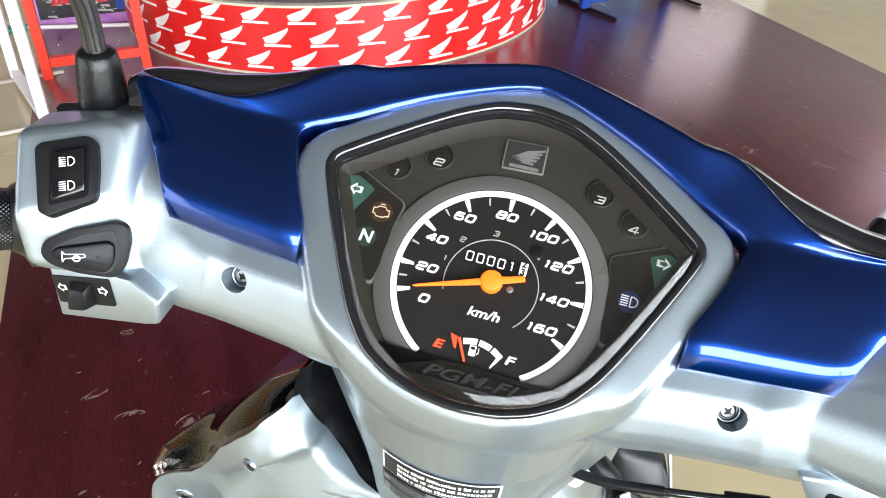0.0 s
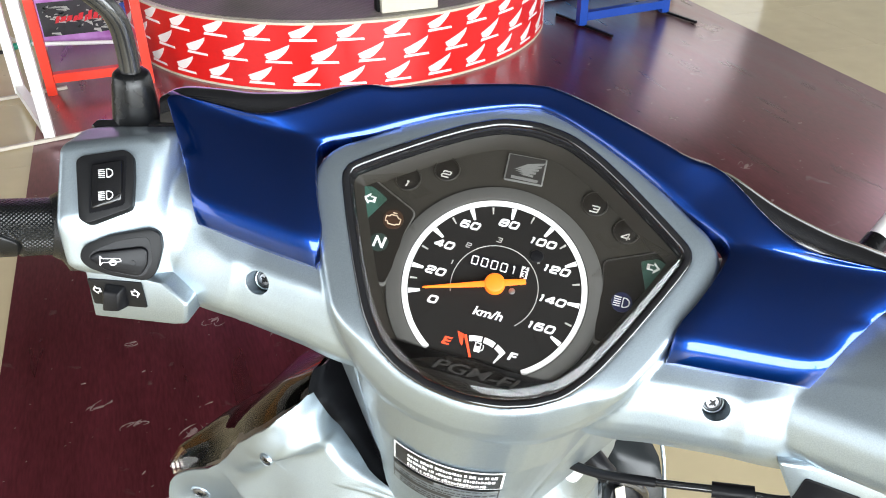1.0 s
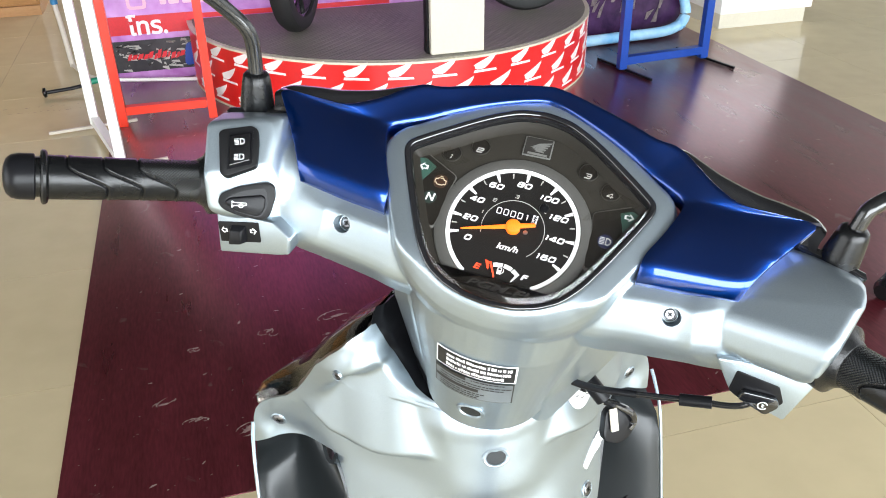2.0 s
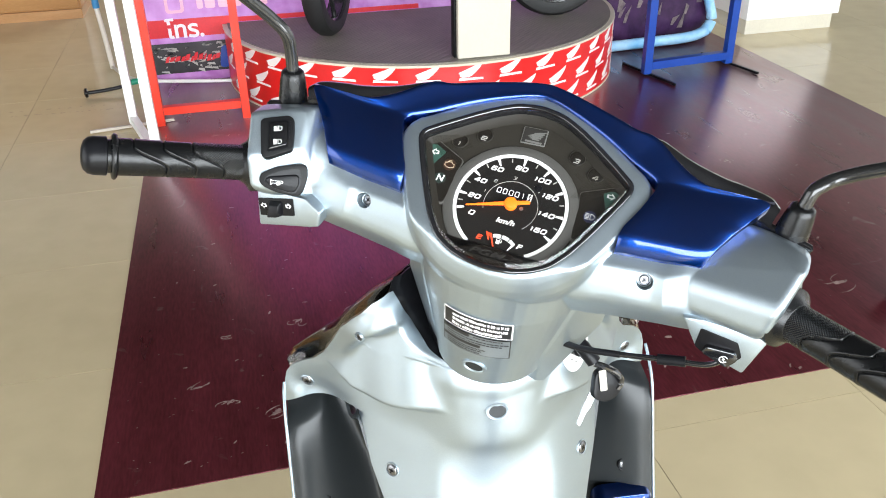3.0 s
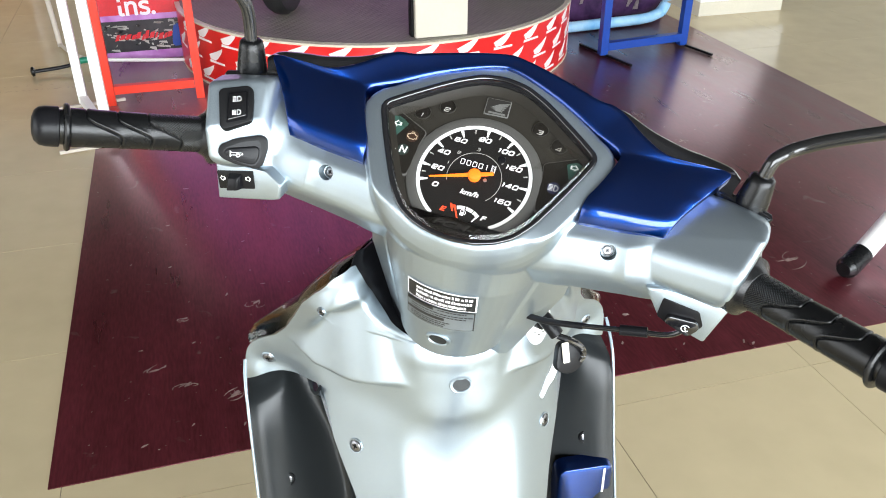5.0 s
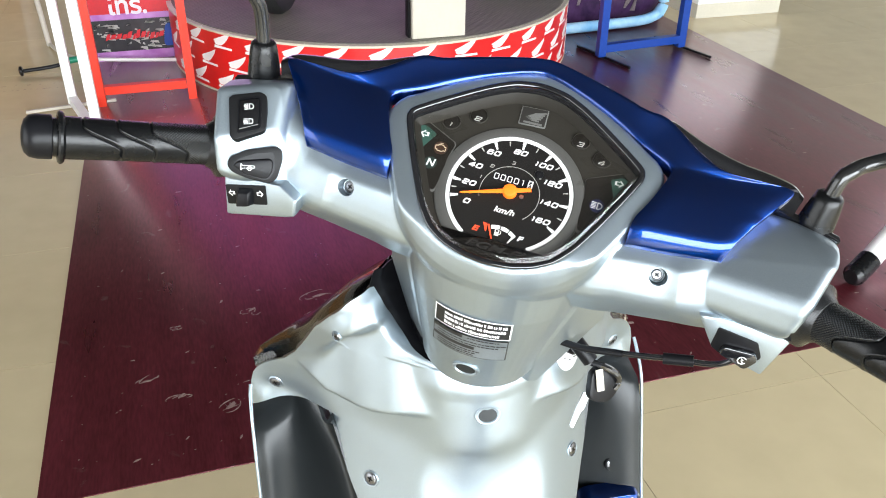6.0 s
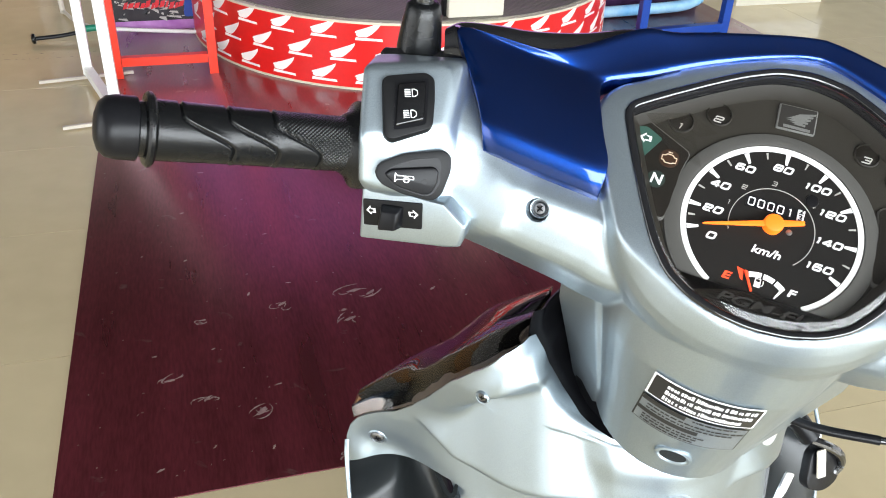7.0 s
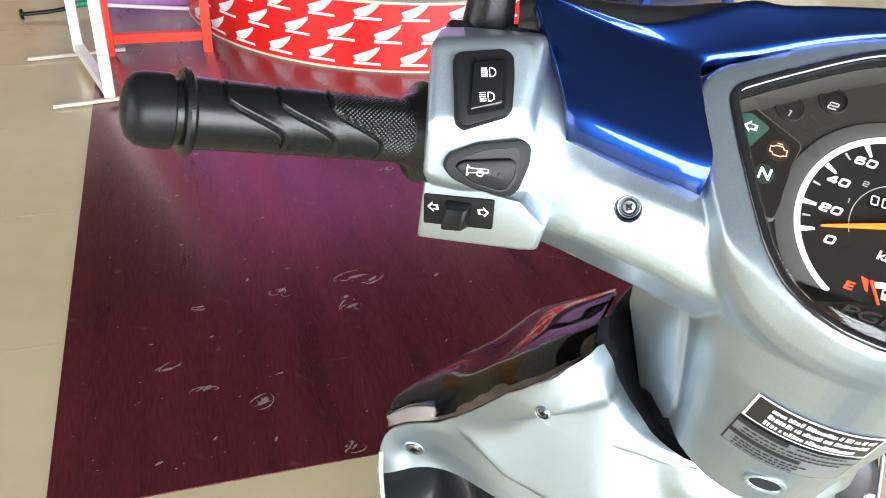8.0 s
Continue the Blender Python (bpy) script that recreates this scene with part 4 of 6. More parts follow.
# squared numerals with rounded corners, each a few strokes on a unit field
RECT = [(0, 0), (1, 0), (1, 1), (0, 1)]
STROKES = {
    "0": [(RECT, True)], "1": [([(0.10, 0.86), (0.55, 1), (0.55, 0)], False)], "2": [([(0, 0.72), (0, 1), (1, 1), (1, 0.5), (0, 0.5), (0, 0), (1, 0)], False)],
    "3": [([(0, 1), (1, 1), (1, 0), (0, 0)], False), ([(0.3, 0.5), (1, 0.5)], False)], "4": [([(0.78, -0.06), (0.78, 1), (0.66, 1), (0, 0.34), (0, 0.26), (1.12, 0.26)], False)],
    "6": [([(0.95, 1), (0, 1), (0, 0), (1, 0), (1, 0.56), (0, 0.56)], False)], "8": [(RECT, True), ([(0, 0.51), (1, 0.51)], False)]}


def stroke(points, closed, w, r, z0, z1, bm=None):
    """A flat band of width w along a path with rounded corners."""
    p = [Vector(q) for q in points]
    path = []
    for i, b in enumerate(p):
        if not closed and i in (0, len(p) - 1):
            path.append(b)
            continue
        a, c = p[i - 1], p[(i + 1) % len(p)]
        ra = min(r, (a - b).length * 0.48, (c - b).length * 0.48)
        st, en = b + (a - b).normalized() * ra, b + (c - b).normalized() * ra
        path += [(1 - t) ** 2 * st + 2 * t * (1 - t) * b + t * t * en for t in (0, 0.25, 0.5, 0.75, 1)]
    n, rings = len(path), []
    for i, b in enumerate(path):
        a, c = (path[i - 1], path[(i + 1) % n]) if closed else (path[max(i - 1, 0)], path[min(i + 1, n - 1)])
        t = (c - a).normalized()
        e = Vector((-t.y, t.x)) * (w / 2)
        rings.append([(*(b + e), z0), (*(b - e), z0), (*(b - e), z1), (*(b + e), z1)])
    if closed:
        rings.append(rings[0])
    return loft(rings, cap=not closed, bm=bm)


def numeral_bm(words, w, h, thick, gap, slant, m, z0=-0.0001, z1=0.0001):
    """Squared numerals of width w and height h, centred on m."""
    wide = [w * (0.62 if ch == "1" else 1.0) for ch in words]
    x = -(sum(wide) + gap * (len(words) - 1)) / 2
    b = bmesh.new()
    for ch, cw in zip(words, wide):
        for pts, closed in STROKES[ch]:
            b = stroke([(x + thick / 2 + u * (cw - thick) + slant * (v - 0.5) * h, (v - 0.5) * (h - thick)) for u, v in pts], closed, thick, thick * 0.9, z0, z1, b)
        x += cw + gap
    b.transform(m)
    return b


for words, x, y in (("0", -0.0271, -0.0136), ("20", -0.0298, 0.0006), ("40", -0.0294, 0.0149), ("60", -0.0197, 0.0281), ("80", -0.0012, 0.0336), ("100", 0.0174, 0.0284), ("120", 0.0272, 0.0164), ("140", 0.0288, 0.0010), ("160", 0.0268, -0.0132)):
    face("numeral", numeral_bm(words, 0.0046, 0.0042, 0.00100, 0.0006, 0.26, shift(x, y, -0.0054)), WHITE)
for words, x, y in (("1", -0.0232, 0.0071), ("2", -0.0177, 0.0176), ("3", -0.0037, 0.0242), ("4", 0.0171, 0.0183)):
    face("numeral", numeral_bm(words, 0.0026, 0.0026, 0.0004, 0.0, 0.16, shift(x, y, -0.0054)), WHITE_DIM)
face("odometer", plate([(-0.0152, 0.0078), (0.0142, 0.0078), (0.0142, 0.0142), (-0.0152, 0.0142)], -0.0056, -0.0053), BLACK, "black odometer window")
for k, ch in enumerate("00001"):
    face("numeral", numeral_bm(ch, 0.0035, 0.0047, 0.0006, 0, 0.0, shift(-0.0126 + 0.0049 * k, 0.0109, -0.0051)), WHITE)
face("tenths_drum", plate([(0.0106, 0.0080), (0.0141, 0.0080), (0.0141, 0.0140), (0.0106, 0.0140)], -0.0053, -0.0050), WHITE, "white drum of tenths")
for dy in (-0.0016, 0.0022):
    face("numeral", text_bm("2" if dy > 0 else "3", 0.0046, shift(0.0123, 0.0110 + dy, -0.0048), 0.0001, 0, 0.0001), BLACK)
face("lettering", text_bm("km/h", 0.0066, shift(0.0004, -0.0137, -0.0054) @ Matrix.Diagonal((1.1, 0.9, 1, 1)), 0.0001, 0.2, 0.00015), WHITE)
face("lettering", text_bm("E", 0.0066, shift(-0.0156, -0.0316, -0.0054) @ Matrix.Diagonal((1.25, 0.8, 1, 1)), 0.0001, 0.2, 0.0002), RED_PRINT)
face("lettering", text_bm("F", 0.0066, shift(0.0166, -0.0308, -0.0054) @ Matrix.Diagonal((1.25, 0.8, 1, 1)), 0.0001, 0.2, 0.0002), WHITE)
for a0, a1, m_ in ((110, 90, WHITE), (87, 69, WHITE), (66, 50, WHITE)):
    face("fuel_scale", arc_band(0.0165, 0.0192, a0, a1, -0.0056, -0.0051, 12, None, 0.0012, -0.0444), m_)
face("fuel_scale", plate([(0.0114, -0.0302), (0.0136, -0.0298), (0.0096, -0.0362), (0.0090, -0.0360)], -0.0056, -0.0051), WHITE)
face("fuel_scale", plate([(-0.0112, -0.0255), (-0.0078, -0.0262), (-0.0072, -0.0318), (-0.0085, -0.0310)], -0.0056, -0.0051), RED_PRINT)
face("fuel_needle", plate([(-0.0077, -0.0268), (-0.0064, -0.0264), (-0.0016, -0.0362), (-0.0026, -0.0366)], -0.0046, -0.0036, 0.0003), RED_PRINT, "orange fuel needle")
pump = plate([(-0.0014, -0.0330), (0.0016, -0.0330), (0.0016, -0.0284), (-0.0014, -0.0284)], -0.0056, -0.0052)
pump = tube([(0.0020, -0.0320, -0.0053), (0.0028, -0.0310, -0.0053), (0.0026, -0.0290, -0.0053)], 0.00025, 8, 6, bm=pump)
face("fuel_symbol", pump, WHITE)
face("fuel_symbol", plate([(-0.0008, -0.0302), (0.0010, -0.0302), (0.0010, -0.0289), (-0.0008, -0.0289)], -0.0052, -0.0050), DIAL)
nd = Vector((-0.0338, -0.0098, 0)) - Vector((0, 0.0016, 0))
na = math.degrees(math.atan2(nd.y, nd.x))
needle = plate([(-0.0150, -0.0012), (-0.0020, -0.0017), (0.0340, -0.00045), (0.0352, 0), (0.0340, 0.00045), (-0.0020, 0.0017), (-0.0150, 0.0012)], -0.0028, -0.0014, 0.0003)
needle.transform(Matrix.Rotation(radians(na), 4, "Z"))
needle.transform(shift(0, 0.0012))
face("speed_needle", needle, ORANGE, "orange speed needle brightened by added glow")
face("needle_hub", disc(0.0050, -0.0054, -0.0004, 32, cy=0.0012, bevel=0.0012), ORANGE, "orange needle hub")
face("dial_screw", disc(0.0016, -0.0056, -0.0050, 16, cx=0.0088, cy=0.0004, bevel=0.0004), STEEL)
face("trip_knob", disc(0.0034, -0.0056, -0.0046, 24, cx=0.0160, cy=0.0208, bevel=0.0008), BLACK)
# lower cover of the dial with embossed letters
foot = [(x, y) for x, y in outline(-0.004) if y < -0.0385]
foot.sort(key=lambda q: q[0])
brow = [(x, -0.0372 + 10.0 * x * x * -0.9) for x in (0.034, 0.024, 0.012, 0.0, -0.012, -0.024, -0.034)]
face("lower_cover", plate(foot + brow, -0.0076, -0.0030, 0.0006), TRAY_DARK, "dark lower dial cover")
face("lettering", text_bm("PGM-FI", 0.0098, shift(0.0015, -0.0440, -0.0020) @ Matrix.Diagonal((1.35, 0.72, 1, 1)), 0.0006, 0.35, 0.0001), DIM, "embossed letters")
# side windows with tell-tales
WIN = [(-0.0820, 0.0345), (-0.0735, 0.0385), (-0.0485, 0.0270), (-0.0510, 0.0140), (-0.0505, 0.0020), (-0.0525, -0.0125), (-0.0575, -0.0120)]
for s in (-1, 1):
    pts = rounded([(x if s < 0 else -x, y) for x, y in WIN][::(1 if s < 0 else -1)], 0.003)
    c = Vector((sum(p[0] for p in pts) / len(pts), sum(p[1] for p in pts) / len(pts)))
    big = [tuple(c + (Vector(p) - c) * 1.06) for p in pts]
    face("window_rim", plate(big, -0.0078, -0.0060, 0.0006), RING_GREY, "grey window edge")
    face("window", plate(pts, -0.0078, -0.0056), TRAY_DARK, "dark tell-tale window")
face("tell_tale", plate(rounded([(-0.0795, 0.0335), (-0.0735, 0.0352), (-0.0640, 0.0305), (-0.0745, 0.0110)], 0.0015), -0.0056, -0.0054), GREEN_LENS, "green lens")
face("tell_tale", plate(rounded([(0.0735, 0.0352), (0.0795, 0.0325), (0.0725, 0.0130), (0.0655, 0.0318)], 0.0015), -0.0056, -0.0054), GREEN_LENS, "green lens")
face("tell_tale", disc(0.0048, -0.0056, -0.0054, 28, cx=-0.0615, cy=0.0073), material("dark_green_lens", (0.018, 0.030, 0.025), 0.3), "dark green lens")
face("tell_tale", disc(0.0052, -0.0056, -0.0054, 28, cx=-0.0580, cy=0.0207), material("amber_lens", (0.035, 0.016, 0.008), 0.3), "amber lens")
face("tell_tale", disc(0.0050, -0.0056, -0.0054, 28, cx=0.0610, cy=0.0092), BLUE_LENS, "blue lens")
ARROW = [(-0.0036, 0.0), (0.0, 0.0034), (0.0, 0.0017), (0.0036, 0.0017), (0.0036, -0.0017), (0.0, -0.0017), (0.0, -0.0034)]


def arrow(x, y, s, m, z=0.0, k=1.0, inner=None):
    """An outlined arrow; s = 1 points left."""
    a = plate([(x + s * k * px, y + k * py) for px, py in ARROW][::s], z, z + 0.0002, m=m)
    b = plate([(x + s * k * (px * 0.55 + 0.0001), y + k * py * 0.55) for px, py in ARROW][::s], z + 0.0002, z + 0.0004, m=m)
    return a, b


for x, y, s in ((-0.0728, 0.0283, 1), (0.0721, 0.0300, -1)):
    a, b = arrow(x, y, s, None, -0.0053, 0.9)
    face("arrow_symbol", a, WHITE)
    face("arrow_symbol", b, GREEN_LENS)
face("lettering", text_bm("N", 0.0080, shift(-0.0614, 0.0072, -0.0052), 0.0001, 0.1, 0.0002), WHITE)
eng = bmesh.new()
ENG = [(-0.0036, 0.0012), (-0.0022, 0.0012), (-0.0014, 0.0022), (0.0018, 0.0022), (0.0026, 0.0010), (0.0040, 0.0010), (0.0040, -0.0020), (0.0026, -0.0020), (0.0018, -0.0028), (-0.0018, -0.0028), (-0.0024, -0.0016), (-0.0036, -0.0016)]
loop = [(-0.0582 + x, 0.0207 + y, -0.0052) for x, y in ENG]
for p, q in zip(loop, loop[1:] + loop[:1]):
    eng = tube([p, q], 0.00028, 0, 6, bm=eng)
eng = tube([(-0.0592, 0.0241, -0.0052), (-0.0568, 0.0241, -0.0052)], 0.00028, 0, 6, bm=eng)
face("engine_symbol", eng, BRASS_PRINT)


def beam_symbol(k=1.0, n=4):
    """A headlamp seen from the side with its rays."""
    b = bmesh.new()
    d = [(0.0006, -0.0022), (0.0006, 0.0022), (0.0020, 0.0022), (0.0034, 0.0012), (0.0036, 0), (0.0034, -0.0012), (0.0020, -0.0022)]
    for p, q in zip(d, d[1:] + d[:1]):
        b = tube([(p[0] * k, p[1] * k, 0), (q[0] * k, q[1] * k, 0)], 0.00026 * k, 0, 6, bm=b)
    for j in range(n):
        y = (-0.0021 + 0.0042 * j / (n - 1)) * k
        b = tube([(-0.0036 * k, y, 0), (-0.0004 * k, y, 0)], 0.00024 * k, 0, 6, bm=b)
    return b


sym = beam_symbol(1.05, 5)
sym.transform(shift(0.0608, 0.0092, -0.0052))
face("beam_symbol", sym, WHITE)
for words, x, y in (("1", -0.0574, 0.0445), ("2", -0.0395, 0.0547), ("3", 0.0375, 0.0558), ("4", 0.0556, 0.0456)):
    face("gear_light", disc(0.0063, -0.0076, -0.0072, 36, cx=x, cy=y, bevel=0.0002), TRAY_DARK, "dark round gear light")
    face("gear_light_rim", turned([(-0.0076, 0.0060), (-0.0060, 0.0062), (-0.0062, 0.0066), (-0.0076, 0.0068)], (x, y, 0), (0, 0, 1), 36, cap=False), TRAY, smooth=50)
    face("numeral", numeral_bm(words, 0.0046, 0.0038, 0.00062, 0, 0.25, shift(x + 0.0003, y - 0.0028, -0.0066)), WHITE_DIM)
BADGE = [(-0.0112, 0.0716), (0.0088, 0.0728), (0.0096, 0.0580), (-0.0104, 0.0568)]
BADGE_LINE = material("badge_silver_print", (0.20, 0.20, 0.19), 0.35, 0.4, var=0.08)
face("badge", plate(rounded(BADGE, 0.001), -0.0078, -0.0062, 0.0003), BADGE_LINE, "square badge with a pale border")
bc = Vector((-0.0003, 0.0641))
face("badge_field", plate([tuple(bc + (Vector(p) - bc) * 0.92) for p in BADGE], -0.0062, -0.0059), DIM)
for k in range(5):
    x0, y0, x1, y1 = -0.0066 + 0.0011 * k, 0.0632 - 0.0005 * k, 0.0078 - 0.0010 * k, 0.0702 - 0.0020 * k
    face("feather", plate([(x0, y0), (x1, y1 - 0.0011), (x1 + 0.0002, y1), ((x0 + x1) / 2 - 0.001, (y0 + y1) / 2 + 0.0010)], -0.0059, -0.0057), BADGE_LINE)
face("name_bar", plate([(-0.0070, 0.0582), (0.0068, 0.0586), (0.0068, 0.0602), (-0.0070, 0.0598)], -0.0059, -0.0057), BADGE_LINE)
lens = loft([rim_ring(d, c) for d, c in ((-0.0006, 0.0022), (-0.0008, 0.0056), (-0.0018, 0.0070), (-0.0060, 0.0088), (-0.0085, 0.0094), (-0.016, 0.0100), (-0.030, 0.0104))], cap=False)
inner_ring = [v for v in lens.verts if v.co.z > 0.01035]
lens.faces.new(sorted(inner_ring, key=lambda v: math.atan2(v.co.y - 0.01, v.co.x)))
lens_ob = face("lens", lens, GLASS, "clear curved lens", smooth=60)
lens_ob.visible_shadow = False


# --- grips
def grip(side):
    o, d = Vector((-0.2148, -0.0268, -0.0018)), Vector((-0.757, -0.432, 0.487)).normalized()
    e1 = (Vector((0, 0, 1)) - d * d.z).normalized()
    e2 = d.cross(e1)
    LEN, n, seg = 0.0965, 230, 168
    b = bmesh.new()
    uv = b.loops.layers.uv.new("unrolled")
    rows = []

    def groove(th):
        p = (math.degrees(th) + 98) % 360
        return 0.0122 * (2 * smooth01((p - 34) / 68) - 1) if p < 136 else 0.0122 * math.cos(math.pi * (p - 136) / 224)
    starts = (0.0358, 0.0578, 0.0798)
    steep = [1 / math.hypot(1, (groove(2 * math.pi * (j + 0.5) / seg) - groove(2 * math.pi * (j - 0.5) / seg)) / (0.0146 * 2 * math.pi / seg)) for j in range(seg)]
    for i in range(n + 1):
        s = 0.008 + LEN * i / n
        ring = []
        for j in range(seg):
            th = 2 * math.pi * j / seg
            tw = th if th < math.pi else th - 2 * math.pi
            r = 0.0146 + 0.0004 * math.cos(math.pi * (s - 0.05) / 0.1) * -1
            for g in starts:
                dist = (s - g - groove(tw)) * steep[j]
                r -= 0.0013 * math.exp(-(dist / 0.00062) ** 2)
                r += 0.0003 * math.exp(-((dist + 0.0018) / 0.0012) ** 2)
            ring.append(b.verts.new(o + d * s + r * (math.cos(th) * e1 + math.sin(th) * e2)))
        rows.append(ring)
    for i in range(n):
        s = 0.008 + LEN * (i + 0.5) / n
        for j in range(seg):
            f = b.faces.new((rows[i][j], rows[i][(j + 1) % seg], rows[i + 1][(j + 1) % seg], rows[i + 1][j]))
            th = 2 * math.pi * (j + 0.5) / seg
            tw = th if th < math.pi else th - 2 * math.pi
            for lp, (di, dj) in zip(f.loops, ((0, 0), (0, 1), (1, 1), (1, 0))):
                lp[uv].uv = (0.008 + LEN * (i + di) / n, 0.0150 * 2 * math.pi * (j + dj) / seg)
            f.material_index = 1 if s < starts[0] + groove(tw) - 0.0012 else 0
    collar = turned([(-0.012, 0.0225), (-0.0010, 0.0232), (0.0010, 0.0230), (0.0024, 0.0205), (0.0045, 0.0176), (0.0085, 0.0154), (0.0095, 0.0136)], o, d, 48, e1)
    flange = turned([(0.1025, 0.0140), (0.1032, 0.0166), (0.1044, 0.0178), (0.1060, 0.0180), (0.1072, 0.0168), (0.1078, 0.0132), (0.1110, 0.0130), (0.1112, 0.0110)], o, d, 48, e1)
    weight = turned([(0.1100, 0.0110), (0.1106, 0.0146), (0.1112, 0.0151), (0.1200, 0.0150), (0.1244, 0.0140), (0.1274, 0.0112), (0.1290, 0.0064), (0.1294, 0.0)], o, d, 48, e1, cap=False)
    bar_end = turned([(-0.05, 0.011), (0.115, 0.011)], o, d, 20, e1)
    res = [b, collar, flange, weight, bar_end]
    if side > 0:
        res = [mirror_x(x) for x in res]
    g = head_part("grip", res[0], [RUBBER, KNURL], label="black rubber grip with wavy grooves", smooth=60)
    head_part("collar", res[1], RUBBER, g)
    head_part("flange", res[2], RUBBER, g)
    head_part("bar_end_weight", res[3], BLACK, g, "satin black bar end weight")
    head_part("bar_tube", res[4], STEEL, g)


grip(-1)
grip(1)

# --- left switches
SW = plane_frame((-0.1949, -0.0055, 0.0262), (0.22, -0.12, 0.96), (0.1, 1, 0.3))
mm = lambda pts: [(x / 1000, y / 1000) for x, y in pts]
sw = head_part("beam_switch", plate(rounded(mm([(-11.9, 3.0), (-10.4, 6.0), (6.8, 16.0), (11.7, 15.0), (15.9, 5.8), (21.0, -9.3), (4.8, -23.5), (0.2, -23.0)])[::-1], 0.003), -0.010, 0.0022, 0.0008, m=SW), GREY_RIM, label="dark grey headlamp switch surround")
head_part("recess", plate(rounded(mm([(-5.4, 5.4), (9.2, 13.4), (17.4, -9.2), (3.6, -19.0)])[::-1], 0.002), 0.0, 0.0024, m=SW), BLACK, sw)
rock = loft([[(x / 1000, y / 1000, z / 1000) for x, y, z in r] for r in ([(-4.0, 4.0, 0), (9.0, 11.6, 0), (16.0, -8.4, 0), (3.6, -17.6, 0)], [(-3.2, 3.2, 5.4), (8.6, 10.2, 5.4), (15.2, -7.6, 3.2), (3.8, -16.4, 3.2)])])
bmesh.ops.bevel(rock, geom=rock.edges[:], offset=0.0008, segments=2, affect="EDGES", profile=0.5)
rock.transform(SW)
head_part("rocker", rock, BUTTON, sw, "glossy black rocker")
for x, y, z in ((4.2, 1.6, 4.95), (7.9, -8.2, 3.85)):
    s_ = beam_symbol(0.9, 5)
    s_.transform(SW @ pose(x / 1000, y / 1000, z / 1000 + 0.0002, 0, 0, 27) @ pose(0, 0, 0, -6))
    head_part("beam_symbol", s_, WHITE, sw)
HN = plane_frame((-0.1757, -0.0297, 0.0066), (0.36, -0.48, 0.80), (0.1, 0.7, 0.7))
horn = head_part("horn_switch", plate(rounded(mm([(-22.8, -10.7), (-22.1, -4.5), (-11.4, 3.3), (7.6, 10.3), (12.7, 8.6), (14.7, 1.2), (13.5, -12.4), (9.5, -16.8), (-6.7, -16.9), (-18.1, -14.7)])[::-1], 0.003), -0.012, 0.0024, 0.0008, m=HN), GREY_RIM, label="dark grey horn switch surround")
head_part("recess", plate(rounded(mm([(-19.0, -8.8), (-15.9, -4.5), (-5.7, 2.1), (6.4, 6.0), (8.5, 3.9), (11.0, -6.0), (8.4, -13.5), (4.4, -15.2), (-9.4, -14.1)])[::-1], 0.002), 0, 0.0027, m=HN), BLACK, horn)
btn = plate(rounded(mm([(-18.4, -9.0), (-15.6, -5.5), (5.4, 1.0), (8.2, -0.5), (9.1, -7.4), (7.2, -12.7), (4.1, -14.2), (-9.5, -13.6)])[::-1], 0.002), 0, 0.0050, 0.0009, m=HN)
head_part("button", btn, BLACK, horn, "glossy black button")
HORN = [(-0.0056, 0.0030), (-0.0044, 0.0013), (0.0046, 0.0013), (0.0050, 0.0004), (0.0050, -0.0006), (-0.0044, -0.0012), (-0.0056, -0.0030)]
hs = bmesh.new()
for p, q in zip(HORN, HORN[1:] + HORN[:1]):
    hs = tube([(*p, 0), (*q, 0)], 0.0003, 0, 6, bm=hs)
hs = merge(hs, arc_band(0.0013, 0.0019, 0, 360, -0.0002, 0.0002, 20, None, 0.0010, -0.0012))
hs.transform(HN @ pose(-0.0078, -0.0080, 0.0052, 0, 0, 10) @ Matrix.Diagonal((0.9, 0.8, 1, 1)))
head_part("horn_symbol", hs, WHITE, horn)
head_part("dimple", disc(0.0013, 0.0050, 0.0053, 16, m=HN @ shift(0.0024, -0.0074)), BLACK, horn)
TN = plane_frame((-0.186, -0.050, -0.0215), (-0.10, -0.80, 0.59), (0, 0.6, 0.8))
PODF = mm([(-21.7, 9.5), (-7.1, 12.5), (25.9, 17.0), (40.0, 8.0), (39.0, -5.5), (31.4, -9.0), (-19.4, -24.8)])
pod_l = loft([[(x * k + dx, y * k + dy, z) for x, y in PODF] for z, k, dx, dy in ((-0.050, 0.86, 0.002, 0.004), (-0.002, 1.0, 0, 0), (0.0, 0.97, 0.0003, 0.0002))])
bmesh.ops.bevel(pod_l, geom=[e for e in pod_l.edges if e.calc_face_angle(0) > 0.6], offset=0.0014, segments=2, affect="EDGES", profile=0.5)
pod_l.transform(TN)
pod_l = head_part("switch_pod", pod_l, SILVER, label="silver lower switch pod")
head_part("turn_panel", plate(rounded(mm([(-19.5, 2.1), (14.3, 13.1), (16.6, -2.6), (-16.8, -13.7)])[::-1], 0.001), -0.003, 0.0009, 0.0003, m=TN), GREY_RIM, pod_l, "dark grey turn signal panel")
knob = loft([[(x / 1000, y / 1000, z / 1000) for x, y, z in r] for r in ([(-8.8, 4.2, 0), (4.9, 7.7, 0), (5.7, -6.6, 0), (-8.0, -11.3, 0)], [(-6.0, 2.5, 6), (3.6, 5.2, 6), (4.4, -5.0, 8.5), (-5.6, -8.6, 8.5)])])
bmesh.ops.bevel(knob, geom=knob.edges[:], offset=0.0014, segments=2, affect="EDGES", profile=0.5)
knob.transform(TN)
head_part("turn_knob", knob, BLACK, pod_l, "black sliding knob")
